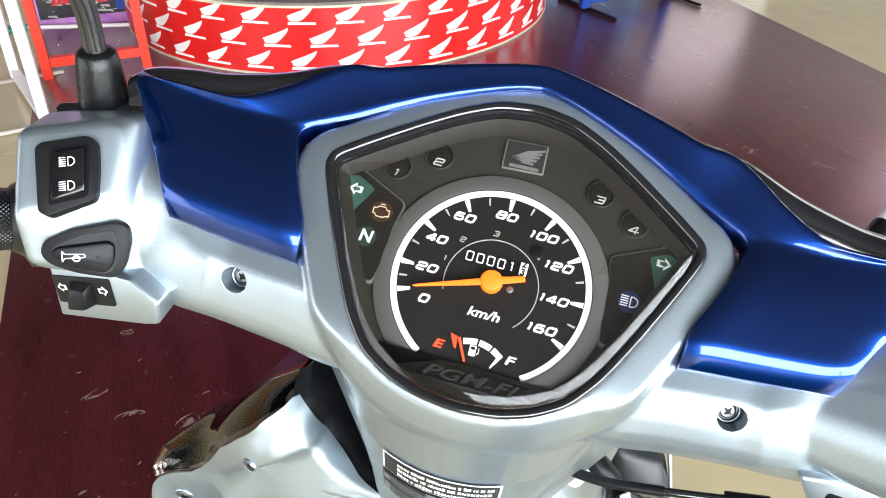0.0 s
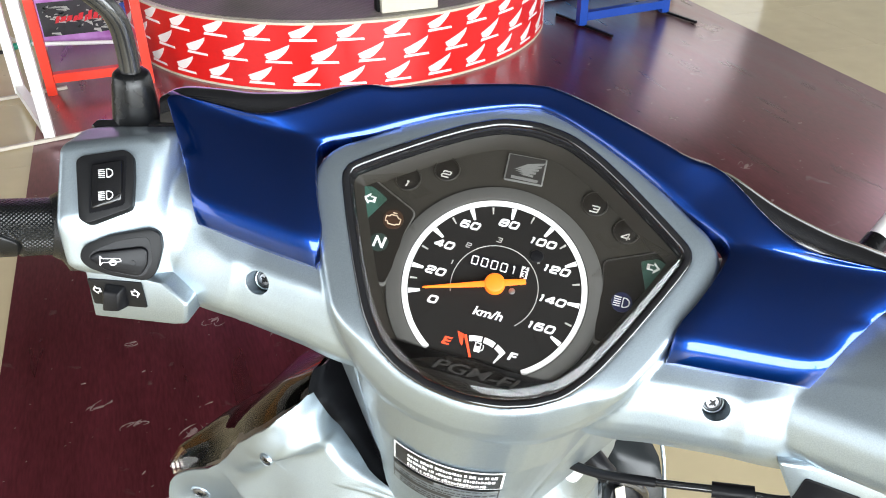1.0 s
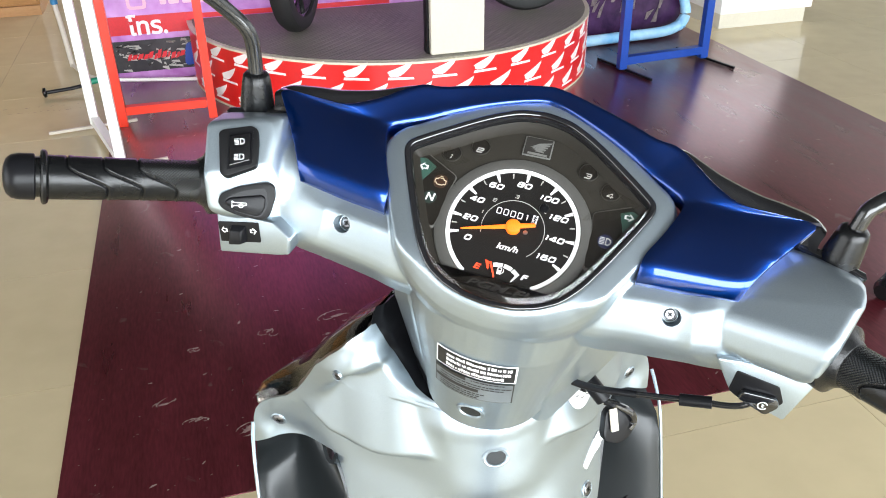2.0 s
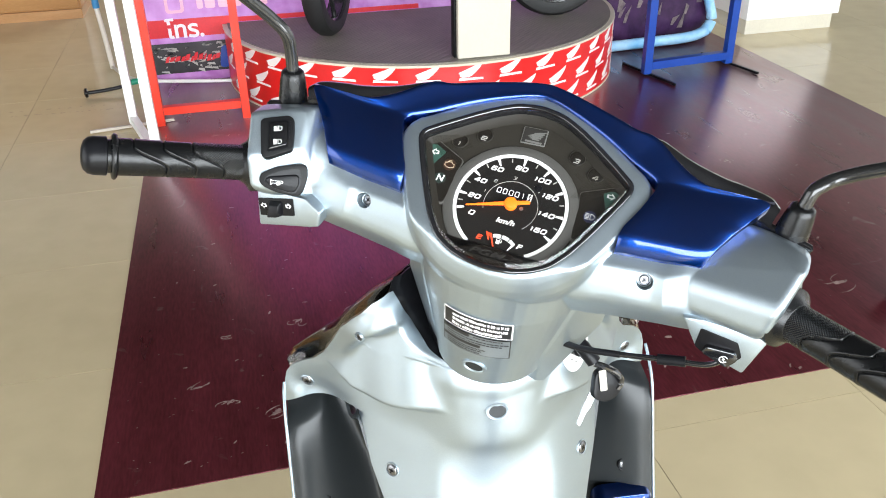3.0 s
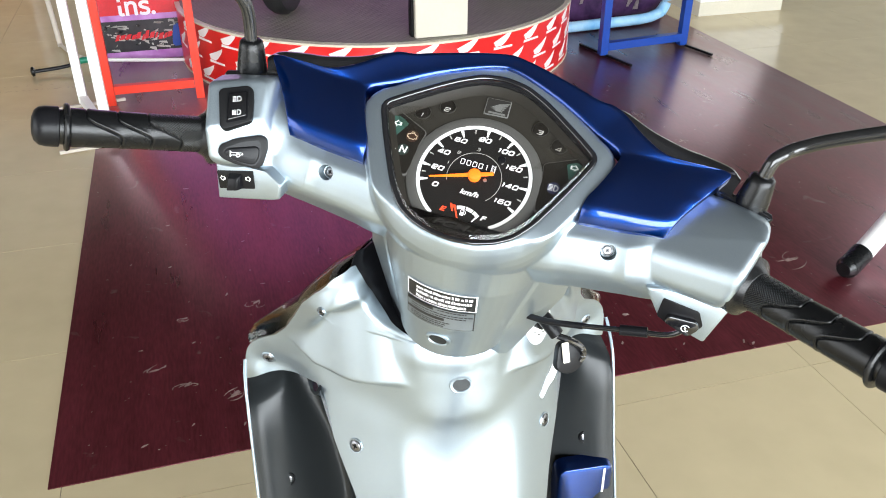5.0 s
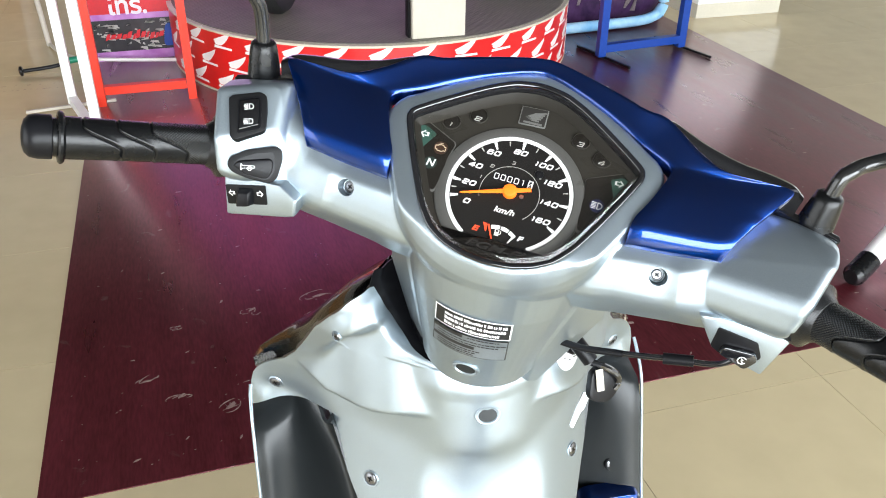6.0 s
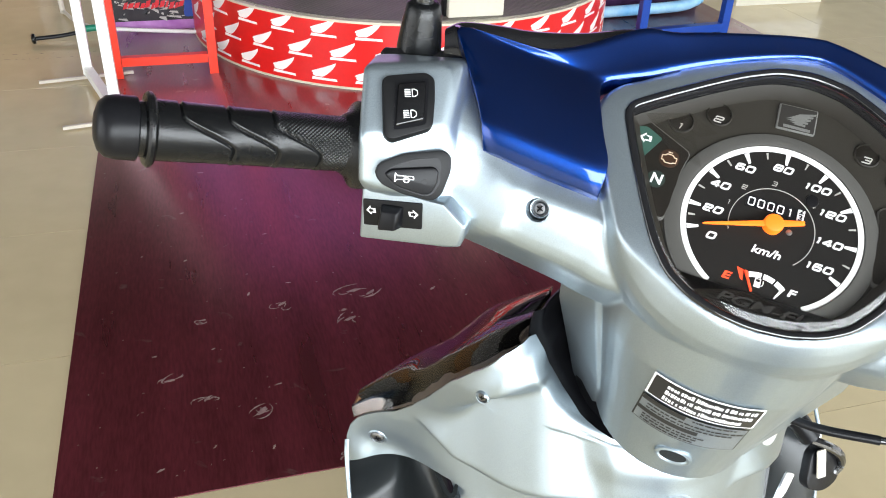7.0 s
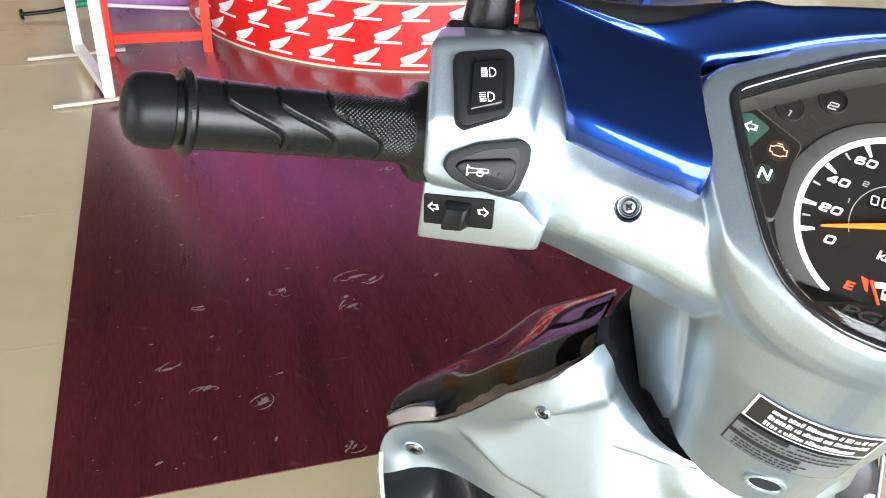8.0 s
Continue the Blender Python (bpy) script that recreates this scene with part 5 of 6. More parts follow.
for x, y, s in ((-0.0137, -0.0026, 1), (0.0108, 0.0050, -1)):
    a, b = arrow(0, 0, s, None, 0.0, 0.78)
    for q, mt in ((a, WHITE), (b, GREY_RIM)):
        q.transform(TN @ pose(x, y, 0.0010, 0, 0, 18))
        head_part("arrow_symbol", q, mt, pod_l)

# --- right switch pod with the starter button
SN = plane_frame((0.184, -0.055, -0.038), (0.10, -0.80, 0.59), (0, 0.6, 0.8))
POD2 = mm([(-37.0, 24.5), (-22.1, 26.0), (6.1, 22.8), (27.3, 20.1), (18.0, -14.5), (-20.2, -0.9)])
pod_r = loft([[(x * k, y * k + dy, z) for x, y in POD2] for z, k, dy in ((-0.045, 0.84, 0.004), (-0.002, 1.0, 0), (0.0, 0.97, 0.0003))])
bmesh.ops.bevel(pod_r, geom=[e for e in pod_r.edges if e.calc_face_angle(0) > 0.6], offset=0.0014, segments=2, affect="EDGES", profile=0.5)
pod_r.transform(SN)
pod_r = head_part("switch_pod", pod_r, SILVER, label="silver lower switch pod")
head_part("button_recess", plate(rounded(mm([(-22.4, 2.0), (-21.8, 18.8), (6.9, 13.2), (13.1, 1.0), (4.1, -10.3), (-15.8, -2.0)])[::-1], 0.002), -0.003, 0.0008, 0.0003, m=SN), BLACK, pod_r)
head_part("starter_button", plate(rounded(mm([(-16.0, -0.5), (-15.0, 6.5), (7.5, 6.0), (10.5, 0.2), (4.0, -9.0), (-12.0, -2.0)])[::-1], 0.003), 0, 0.0050, 0.001, m=SN), BLACK_GLOSS, pod_r, "black starter button")
ring = arc_band(0.0026, 0.0032, 30, 330, 0, 0.0002, 24)
ring = tube([(-0.001, 0.0016, 0.0001), (0.0008, 0.0002, 0.0001), (-0.0006, -0.0002, 0.0001), (0.001, -0.0016, 0.0001)], 0.0003, 0, 6, bm=ring)
ring.transform(SN @ shift(0.0, -0.0010, 0.0051))
head_part("starter_symbol", ring, WHITE, pod_r)


# --- screws of the cover
def screw(at, normal, r, name="screw", parent=None, ring=SILVER, head=SCREW, deep=0.003):
    m = plane_frame(at, normal, (0.1, 1, 0.2))
    b = turned([(-0.004, r * 1.42), (0.0002, r * 1.42), (0.0008, r * 1.30), (0.0006, r * 1.18), (-deep, r * 1.10), (-deep, 0.0)], (0, 0, 0), (0, 0, 1), 32, cap=False)
    for f in b.faces:
        f.material_index = 1 if f.calc_center_median().xy.length < r * 1.17 else 0
    b.transform(m)
    s = part(name, b, [ring, BLACK if ring is BLACK else SEAT], parent or BIKE, "recessed screw seat")
    h = turned([(-deep - 0.001, r * 0.92), (-deep + 0.0008, r * 0.92), (-deep + 0.0016, r * 0.72), (-deep + 0.0017, r * 0.35), (-deep + 0.0004, r * 0.3), (-deep + 0.0004, 0.0)], (0, 0, 0), (0, 0, 1), 24, cap=False)
    for k in range(2):
        c = plate([(-r * 0.5, -r * 0.1), (r * 0.5, -r * 0.1), (r * 0.5, r * 0.1), (-r * 0.5, r * 0.1)], -deep + 0.0015, -deep + 0.0019)
        c.transform(Matrix.Rotation(radians(20 + 90 * k), 4, "Z"))
        c.transform(m)
        part("slot", c, BLACK, s)
    h.transform(m)
    part("screw_head", h, head, s, "cross-head screw")
    return s


hp = lambda v: HEAD @ Vector(v)
hd = lambda v: HEAD.to_3x3() @ Vector(v)
for s in (-1, 1):
    screw(hp(Vector((s * 0.114, -0.029, arm_height(0.114, -0.029))) - SCREW_AXIS[s] * 0.0098), hd(SCREW_AXIS[s]), 0.0040, deep=0.0006)
screw(hp((-0.131, -0.0405, -0.047)), hd((-0.1, -0.9, 0.2)), 0.0040, deep=0.0006)


def neck_patch(a0, a1, z0, z1, lift, n=20, k=6, flip=False):
    b = bmesh.new()
    grid = [[b.verts.new(neck_point(a0 + (a1 - a0) * i / n, z0 + (z1 - z0) * j / k, lift)) for i in range(n + 1)] for j in range(k + 1)]
    for r0, r1 in zip(grid, grid[1:]):
        for i in range(n):
            b.faces.new((r0[i], r0[i + 1], r1[i + 1], r1[i]))
    return b


sticker = head_part("warning_label", neck_patch(-0.0300, 0.0285, -0.0835, -0.1035, 0.0012), WHITE, label="black and white warning label")
head_part("label_field", neck_patch(-0.0290, 0.0275, -0.0845, -0.1025, 0.0015), LABEL_BLACK, sticker)
rt = random.Random(5)
for row in range(3):
    z, x = -0.0862 - 0.0054 * row, -0.0215
    while x < 0.025 - 0.002 * row:
        w = rt.uniform(0.0006, 0.0017)
        head_part("print_bar", neck_patch(x, x + w, z - 0.0014 * rt.random(), z - 0.0036, 0.0018, 1, 1), STICKER_WHITE, sticker)
        x += w + rt.choice((0.0003, 0.0004, 0.0005, 0.0012))
lower = head_part("notice_label", neck_patch(-0.0305, 0.0280, -0.1050, -0.1300, 0.0012), LABEL_BLACK, label="small grey notice label with a black border")
head_part("label_field", neck_patch(-0.0297, 0.0272, -0.1058, -0.1292, 0.0015), SILVER_GRAIN, lower)
head_part("print_bar", neck_patch(-0.0297, -0.006, -0.1058, -0.1095, 0.0017), LABEL_BLACK, lower)
head_part("print_bar", neck_patch(-0.0297, 0.004, -0.1165, -0.1200, 0.0017), LABEL_BLACK, lower)
for row in range(6):
    z, x = (-0.1110, -0.1140, -0.1215, -0.1240, -0.1265, -0.1070)[row], (-0.026, -0.026, -0.026, -0.026, -0.026, -0.002)[row]
    while x < (0.024, 0.022, 0.008, 0.006, 0.004, 0.022)[row]:
        w = rt.uniform(0.001, 0.0035)
        head_part("print_bar", neck_patch(x, x + w, z, z - 0.0013, 0.0018, 2, 1), LABEL_BLACK, lower)
        x += w + rt.uniform(0.0004, 0.001)
# oval dimple of the neck
dim = plane_frame(neck_point(0.0, -0.149, 0.0006), (0, -0.62, 0.25), (0, 0.5, 0.8))
b = turned([(-0.003, 0.0088), (0.0004, 0.0088), (0.0009, 0.0078), (0.0006, 0.0070), (-0.0004, 0.0064), (-0.0004, 0.0)], (0, 0, 0), (0, 0, 1), 36, cap=False)
b.transform(dim @ Matrix.Diagonal((1.25, 0.85, 1, 1)))
head_part("plug_recess", b, SILVER, label="oval recess")
b = disc(0.0062, -0.002, -0.0001, 30, m=dim @ Matrix.Diagonal((1.25, 0.85, 1, 1)))
head_part("plug", b, GREY_POCKET)

# --- mirrors
for s, base, top, stem in ((-1, (-0.2035, 0.0335, -0.006), (-0.2050, 0.0535, 0.0215), [(-0.2045, 0.047, 0.013), (-0.2060, 0.0600, 0.031), (-0.2085, 0.0680, 0.048), (-0.2180, 0.0700, 0.064), (-0.2330, 0.0670, 0.093), (-0.262, 0.060, 0.150)]),
                           (1, (0.2040, 0.0330, -0.003), (0.2055, 0.0510, 0.0200), [(0.2045, 0.044, 0.012), (0.2070, 0.0580, 0.0275), (0.2125, 0.0650, 0.0300), (0.2230, 0.0745, 0.0290), (0.2500, 0.0830, 0.0440), (0.33, 0.100, 0.085)])):
    ax = Vector(top) - Vector(base)
    L = ax.length
    boot = turned([(-0.006, 0.0125), (0.0, 0.0128), (0.004, 0.0126), (L * 0.4, 0.0118), (L * 0.8, 0.0102), (L * 0.95, 0.0092), (L, 0.0074), (L, 0.004)], base, ax, 36, (1, 0, 0))
    mir = head_part("mirror_boot", boot, RUBBER, label="black rubber mirror boot", smooth=50)
    head_part("mirror_stem", tube(stem, 0.0052, 50, 16, (0.3, 1, 0.1)), BLACK_PAINT, mir, "glossy black steel stem")
    end = Vector(stem[-1])
    way = (end - Vector(stem[-2])).normalized()
    head_m = plane_frame(end + way * 0.045, (0.1 * s, -0.75, 0.35), (0, 0.2, 1))
    head_part("mirror_head", plate(rounded([(-0.05, -0.032), (0.05, -0.036), (0.056, 0.030), (-0.046, 0.034)], 0.02), -0.028, 0.0, 0.004, m=head_m), BLACK, mir, "black mirror shell")
    head_part("mirror_glass", plate(rounded([(-0.045, -0.028), (0.045, -0.031), (0.05, 0.026), (-0.041, 0.029)], 0.018), 0.0, 0.001, m=head_m), CHROME, mir, "mirror glass")

# --- cable from the neck to the right pod
cab = head_part("brake_cable", tube([(0.045, -0.058, -0.128), (0.075, -0.0610, -0.122), (0.11, -0.0580, -0.116), (0.15, -0.0520, -0.108), (0.185, -0.0470, -0.098), (0.20, -0.030, -0.075)], 0.0024, 40, 12), BLACK_GLOSS, label="black brake cable")
head_part("cable_sleeve", tube([(0.050, -0.0588, -0.1272), (0.080, -0.0613, -0.1213), (0.113, -0.0578, -0.1155)], 0.0029, 20, 14), BLACK, cab, "thicker black sleeve")
head_part("cable_adjuster", tube([(0.143, -0.0533, -0.1097), (0.165, -0.0500, -0.1045)], 0.0046, 4, 14), BLACK, cab, "ribbed adjuster")


# ---------------------------------------------------------------- leg shield
def table(rows, q):
    """Reads a row of (q, value) pairs at q, straight from one to the next."""
    for (q0, v0), (q1, v1) in zip(rows, rows[1:]):
        if q <= q1:
            return v0 + (v1 - v0) * (q - q0) / (q1 - q0)
    return rows[-1][1]


# depth of the leg shield behind the rider's knees: columns across, rows down
ACROSS = (0.0, 0.03, 0.06, 0.098, 0.12, 0.15, 0.175, 0.20)
DEPTH = [
    (0.970, (0.540, 0.540, 0.538, 0.526, 0.516, 0.490, 0.500, 0.510)),
    (0.935, (0.490, 0.491, 0.492, 0.490, 0.493, 0.510, 0.530, 0.540)),
    (0.905, (0.462, 0.465, 0.472, 0.481, 0.491, 0.518, 0.540, 0.555)),
    (0.872, (0.4385, 0.446, 0.460, 0.484, 0.504, 0.529, 0.550, 0.568)),
    (0.855, (0.4365, 0.444, 0.460, 0.488, 0.512, 0.537, 0.558, 0.574)),
    (0.835, (0.4345, 0.442, 0.459, 0.490, 0.516, 0.546, 0.566, 0.580)),
    (0.810, (0.4330, 0.4395, 0.4575, 0.488, 0.512, 0.552, 0.574, 0.584)),
    (0.785, (0.4365, 0.4400, 0.452, 0.482, 0.506, 0.556, 0.580, 0.584))]
LOWER = [(0.755, (0.4320, 0.4345, 0.443, 0.474, 0.496)), (0.70, (0.4110, 0.4135, 0.423, 0.455, 0.480)), (0.60, (0.3700, 0.3725, 0.384, 0.420, 0.448)), (0.36, (0.278, 0.281, 0.296, 0.330, 0.352))]
HALF_WIDTH = [(0.36, 0.200), (0.785, 0.2015), (0.803, 0.1995), (0.810, 0.1965), (0.816, 0.191), (0.824, 0.180), (0.835, 0.164), (0.850, 0.154), (0.875, 0.1445), (0.9027, 0.1348), (0.920, 0.123), (0.9347, 0.108), (0.9426, 0.089), (0.970, 0.088)]
INNER = [(0.36, 0.0), (0.8829, 0.0), (0.883, 0.004), (0.8850, 0.030), (0.888, 0.045), (0.893, 0.057), (0.9045, 0.0665), (0.9223, 0.0765), (0.935, 0.0810), (0.9426, 0.0855), (0.970, 0.086)]
PANEL = [(0.36, 0.076), (0.65, 0.092), (0.70, 0.102), (0.755, 0.120), (0.79, 0.132)]
RIM_Y = [(0.36, 0.440), (0.50, 0.466), (0.597, 0.497), (0.664, 0.520), (0.735, 0.541), (0.765, 0.552), (0.785, 0.566), (0.80, 0.584)]
FACET = [Vector(p) for p in ((0.034, 0.836), (0.100, 0.826), (0.132, 0.824), (0.153, 0.840), (0.1194, 0.9028), (0.092, 0.9185), (0.070, 0.922), (0.046, 0.905), (0.040, 0.880))]


def plain_depth(x, z):
    """The leg shield before its facets, at x across and z up."""
    rows = DEPTH + [(zz, (*v, v[-1] + 0.04, v[-1] + 0.07, v[-1] + 0.09)) for zz, v in LOWER]
    pts = [(-zz, spline_at(ACROSS, v, x)) for zz, v in rows]
    return spline_at([p[0] for p in pts], [p[1] for p in pts], -z)


def depth_at(x, z):
    """The rider's side of the leg shield at x across and z up."""
    x = abs(x)
    y = plain_depth(x, z)
    inside = min((b - a).normalized().cross(Vector((x, z)) - a) * (0.4 if k > 6 else 0.55 if k in (3, 4) else 1) for k, (a, b) in enumerate(zip(FACET, FACET[1:] + FACET[:1])))
    if inside > 0:
        y += (plain_depth(x, 0.835) - 0.015 * smooth01((x - 0.036) / 0.06) + 0.28 * (z - 0.835) - y) * smooth01(inside / 0.008)
    roll = max(0.0, 1 - max(0.0, x - table(INNER, z)) / 0.014)
    y += 0.016 * roll * roll * smooth01((z - 0.886) / 0.02) * (1 - 0.85 * smooth01((z - 0.915) / 0.025))
    rim = table(HALF_WIDTH, z) - x
    if z > 0.80:
        y += 0.006 * (1 - smooth01(rim / 0.020)) * smooth01((z - 0.82) / 0.04) * (1 - smooth01((z - 0.915) / 0.03))
    return y


def spline_at(xs, ys, x):
    """A smooth curve through (xs, ys), read at x."""
    i = max(0, min(len(xs) - 2, next((k for k in range(len(xs) - 1) if x <= xs[k + 1]), len(xs) - 2)))

    def slope(k):
        if k == 0 and xs[0] == 0:
            return 0.0
        if k in (0, len(xs) - 1):
            k0, k1 = (0, 1) if k == 0 else (k - 1, k)
        else:
            k0, k1 = k - 1, k + 1
        return (ys[k1] - ys[k0]) / (xs[k1] - xs[k0])
    h = xs[i + 1] - xs[i]
    t = max(0.0, min(1.0, (x - xs[i]) / h))
    return (2 * t ** 3 - 3 * t * t + 1) * ys[i] + (t ** 3 - 2 * t * t + t) * h * slope(i) + (-2 * t ** 3 + 3 * t * t) * ys[i + 1] + (t ** 3 - t * t) * h * slope(i + 1)


def shield_normal(x, z):
    """The way the leg shield's skin faces at (x, z)."""
    e = 0.004
    return Vector(((depth_at(x + e, z) - depth_at(x - e, z)) / (2 * e), -1, (depth_at(x, z + e) - depth_at(x, z - e)) / (2 * e)))


def tilted(x, z):
    """Heights near the pockets' upper edge, which rises towards the middle."""
    d = max(-0.018, min(0.016, -0.016 + (0.195 - abs(x)) * 0.47))
    return z + d * (1 - smooth01(abs(z - 0.782) / 0.045))


def thicken(b, d):
    bmesh.ops.recalc_face_normals(b, faces=b.faces)
    bmesh.ops.solidify(b, geom=b.faces[:], thickness=d)
    return b


def shield(rows, inner, outer, n):
    """The skin of the leg shield over the given heights: both halves, joined where they meet."""
    b = bmesh.new()
    grid = []
    for z in rows:
        xi, xo = inner(z), outer(z)
        right = [(xi + (xo - xi) * k / n, z) for k in range(n + 1)]
        pts = [(-x, z) for x, z in right[::-1]] + right
        pts = [(x, tilted(x, zz)) for x, zz in pts]
        grid.append([b.verts.new((x, depth_at(x, zz), zz)) for x, zz in pts])
    for r0, r1 in zip(grid, grid[1:]):
        for k in range(2 * n + 1):
            if k == n and (r0[k].co - r0[k + 1].co).length > 0.02:
                continue
            b.faces.new((r0[k], r0[k + 1], r1[k + 1], r1[k]))
    bmesh.ops.remove_doubles(b, verts=b.verts, dist=0.00005)
    return b


up_rows = [0.9424 - 0.0022 * k for k in range(32)] + [0.872 - 0.002 * k for k in range(46)]
part("leg_shield", thicken(shield(up_rows, lambda z: table(INNER, z), lambda z: table(HALF_WIDTH, z), 66), -0.0014), SILVER, BIKE, "metallic silver leg shield", smooth=60)
low_rows = [0.7821 - 0.006 * k for k in range(70)]
low_rows = [z for z in low_rows if z > 0.36]
part("centre_panel", thicken(shield(low_rows, lambda z: 0.0, lambda z: table(PANEL, z), 30), -0.003), SILVER, BIKE, "metallic silver centre panel", smooth=60)
for s in (-1, 1):
    pocket = []
    for z in (0.7805, 0.778, 0.774, 0.768, 0.76, 0.74, 0.72, 0.70, 0.67, 0.64, 0.60, 0.56, 0.50, 0.43, 0.36):
        xp, top = table(PANEL, z), smooth01((0.7795 - z) / 0.010)
        yp, y = depth_at(xp - 0.002, z), table(RIM_Y, z)
        y = y * top + 0.586 * (1 - top)
        pts = [(xp - 0.003, yp + 0.003, z), (xp + 0.004, yp * (1 - top) + (y + 0.010) * top, z), (xp + 0.012, y + 0.030 * top, z), (xp + 0.028, y + 0.030 * top, z), (0.163, y + 0.010 * top, z), (0.186, y + 0.001, z), (0.1990, y + 0.0025, z)]
        pocket.append([Vector((s * p.x, p.y, tilted(p.x, p.z))) for p in spline(pts, 30)])
    part("leg_shield_pocket", thicken(loft(pocket, close=False, cap=False), 0.003), GREY_POCKET, BIKE, "dark grey textured leg shield pocket", smooth=60)
    part("shield_edge", tube([(s * 0.2000, 0.577, 0.7945), (s * 0.2012, 0.569, 0.785), (s * 0.2015, 0.5525, 0.765), (s * 0.2015, 0.541, 0.735), (s * 0.2015, 0.520, 0.664), (s * 0.2015, 0.497, 0.597), (s * 0.2015, 0.466, 0.50), (s * 0.2, 0.44, 0.34)], 0.0018, 40, 10), SILVER, BIKE, "silver outer edge")
    screw((s * 0.176, depth_at(0.176, 0.7925) - 0.0028, 0.7932), shield_normal(s * 0.176, 0.7932), 0.0055, parent=BIKE, deep=0.0004)
    screw((s * 0.0975, depth_at(0.0975, 0.752) - 0.0008, 0.752), shield_normal(s * 0.0975, 0.752), 0.0058, parent=BIKE, deep=0.0004)
    screw((s * 0.1695, table(RIM_Y, 0.666) + 0.0055, 0.666), (s * 0.1, -0.95, 0.3), 0.0058, parent=BIKE, ring=BLACK, deep=0.001)
    # front fairing seen past the shoulder
    fair = []
    for t in range(16):
        k = t / 15
        rim_z = table([(0, 0.942), (0.3, 0.9347), (0.6, 0.9027), (0.85, 0.835), (1, 0.812)], k)
        rim_x = table(HALF_WIDTH, rim_z) - 0.001
        rim = Vector((rim_x, depth_at(rim_x, rim_z) + 0.002, rim_z))
        far = Vector((table([(0, 0.060), (0.3, 0.087), (0.6, 0.114), (0.85, 0.146), (1, 0.184)], k), table([(0, 0.546), (0.3, 0.596), (0.6, 0.607), (0.85, 0.608), (1, 0.607)], k), table([(0, 0.946), (0.3, 0.897), (0.6, 0.862), (0.85, 0.845), (1, 0.820)], k)))
        mid = rim.lerp(far, 0.5) + Vector((0.003, -0.002, 0.004 + 0.006 * math.sin(3.1 * k)))
        prof = [rim, rim.lerp(mid, 0.5) + Vector((0.002, 0, 0.002)), mid, far, far + Vector((-0.012, 0.03, -0.03)), far + Vector((-0.02, 0.04, -0.10))]
        fair.append([Vector((s * p.x, p.y, p.z)) for p in spline(prof, 18)])
    cup = []
    for row in fair:
        cup.append([row[0] + Vector((0, 0.002, -0.002)), row[4] + Vector((-s * 0.001, 0.004, -0.006)), row[7] + Vector((-s * 0.003, 0.004, -0.012)), row[9] + Vector((-s * 0.006, 0.004, -0.030))])
    part("signal_reflector", thicken(loft(cup, close=False, cap=False), 0.001), REFLECTOR, BIKE, "brown reflector behind the lens", smooth=60)
    part("turn_signal_lens", thicken(loft(fair, close=False, cap=False), 0.002), SMOKED, BIKE, "smoked glossy front turn signal lens", smooth=60)
screw((-0.1195, depth_at(0.1195, 0.9035) - 0.0024, 0.9035), shield_normal(-0.1195, 0.9035), 0.0034, parent=BIKE, deep=0.0012)
dim2 = plane_frame((0.0, depth_at(0, 0.8447) - 0.0022, 0.8447), (0, -0.96, 0.28), (0, 0.3, 1))
b = turned([(-0.003, 0.0096), (0.0006, 0.0096), (0.0012, 0.0086), (0.0008, 0.0076), (-0.0002, 0.0070), (-0.0002, 0.0)], (0, 0, 0), (0, 0, 1), 36, cap=False)
b.transform(dim2 @ Matrix.Diagonal((1.2, 0.9, 1, 1)))
part("plug_recess", b, SILVER, BIKE, "oval recess")
part("plug", disc(0.0068, -0.002, 0.0001, 30, m=dim2 @ Matrix.Diagonal((1.2, 0.9, 1, 1))), GREY_POCKET, BIKE)
# black liner that falls away inside the shield's neck opening
for s in (-1, 1):
    liner = []
    for z in [0.886 + 0.004 * k for k in range(17)]:
        up = max(0.0, z - 0.9424)
        xi = table(INNER, z) - 0.80 * up
        y = depth_at(table(INNER, min(z, 0.9424)), min(z, 0.9424)) + 1.45 * up
        across = spline([(xi + 0.003, y + 0.003, z), (xi - 0.005, y + 0.006, z), (xi - 0.012, y + 0.015, z), (xi - 0.022, y + 0.026, z - 0.001), (xi - 0.034, y + 0.038, z - 0.003), (xi - 0.046, y + 0.046, z - 0.006)], 16)
        liner.append([Vector((s * p[0], p[1], p[2])) for p in across])
    part("neck_liner", thicken(loft(liner, close=False, cap=False), 0.0015), BLACK, BIKE, "black plastic liner of the neck opening", smooth=60)
# black body added for the dark gap between neck and shoulders
gap_core = turned([(-0.03, 0.040), (0.0, 0.044), (0.03, 0.052), (0.09, 0.055)], (0, 0.500, 0.86), (0, 0.0, 1.0), 40, (1, 0, 0))
part("steering_gap_core", gap_core, BLACK, BIKE, "black body standing in for the dark gap round the steering neck")
# blue lower cover at the right
low = plate(rounded([(0.130, 0.36), (0.1965, 0.36), (0.1965, 0.645), (0.130, 0.645)], 0.013), 0, 0.022, 0.005, m=pose(0, 0.520, 0, 90))
part("side_cover", low, BLUE, BIKE, "glossy blue lower cover")
part("side_stripe", box_bm(0.1835, 0.1862, 0.4974, 0.510, 0.36, 0.6405, 0.0003), STICKER_WHITE, BIKE, "white pinstripe")
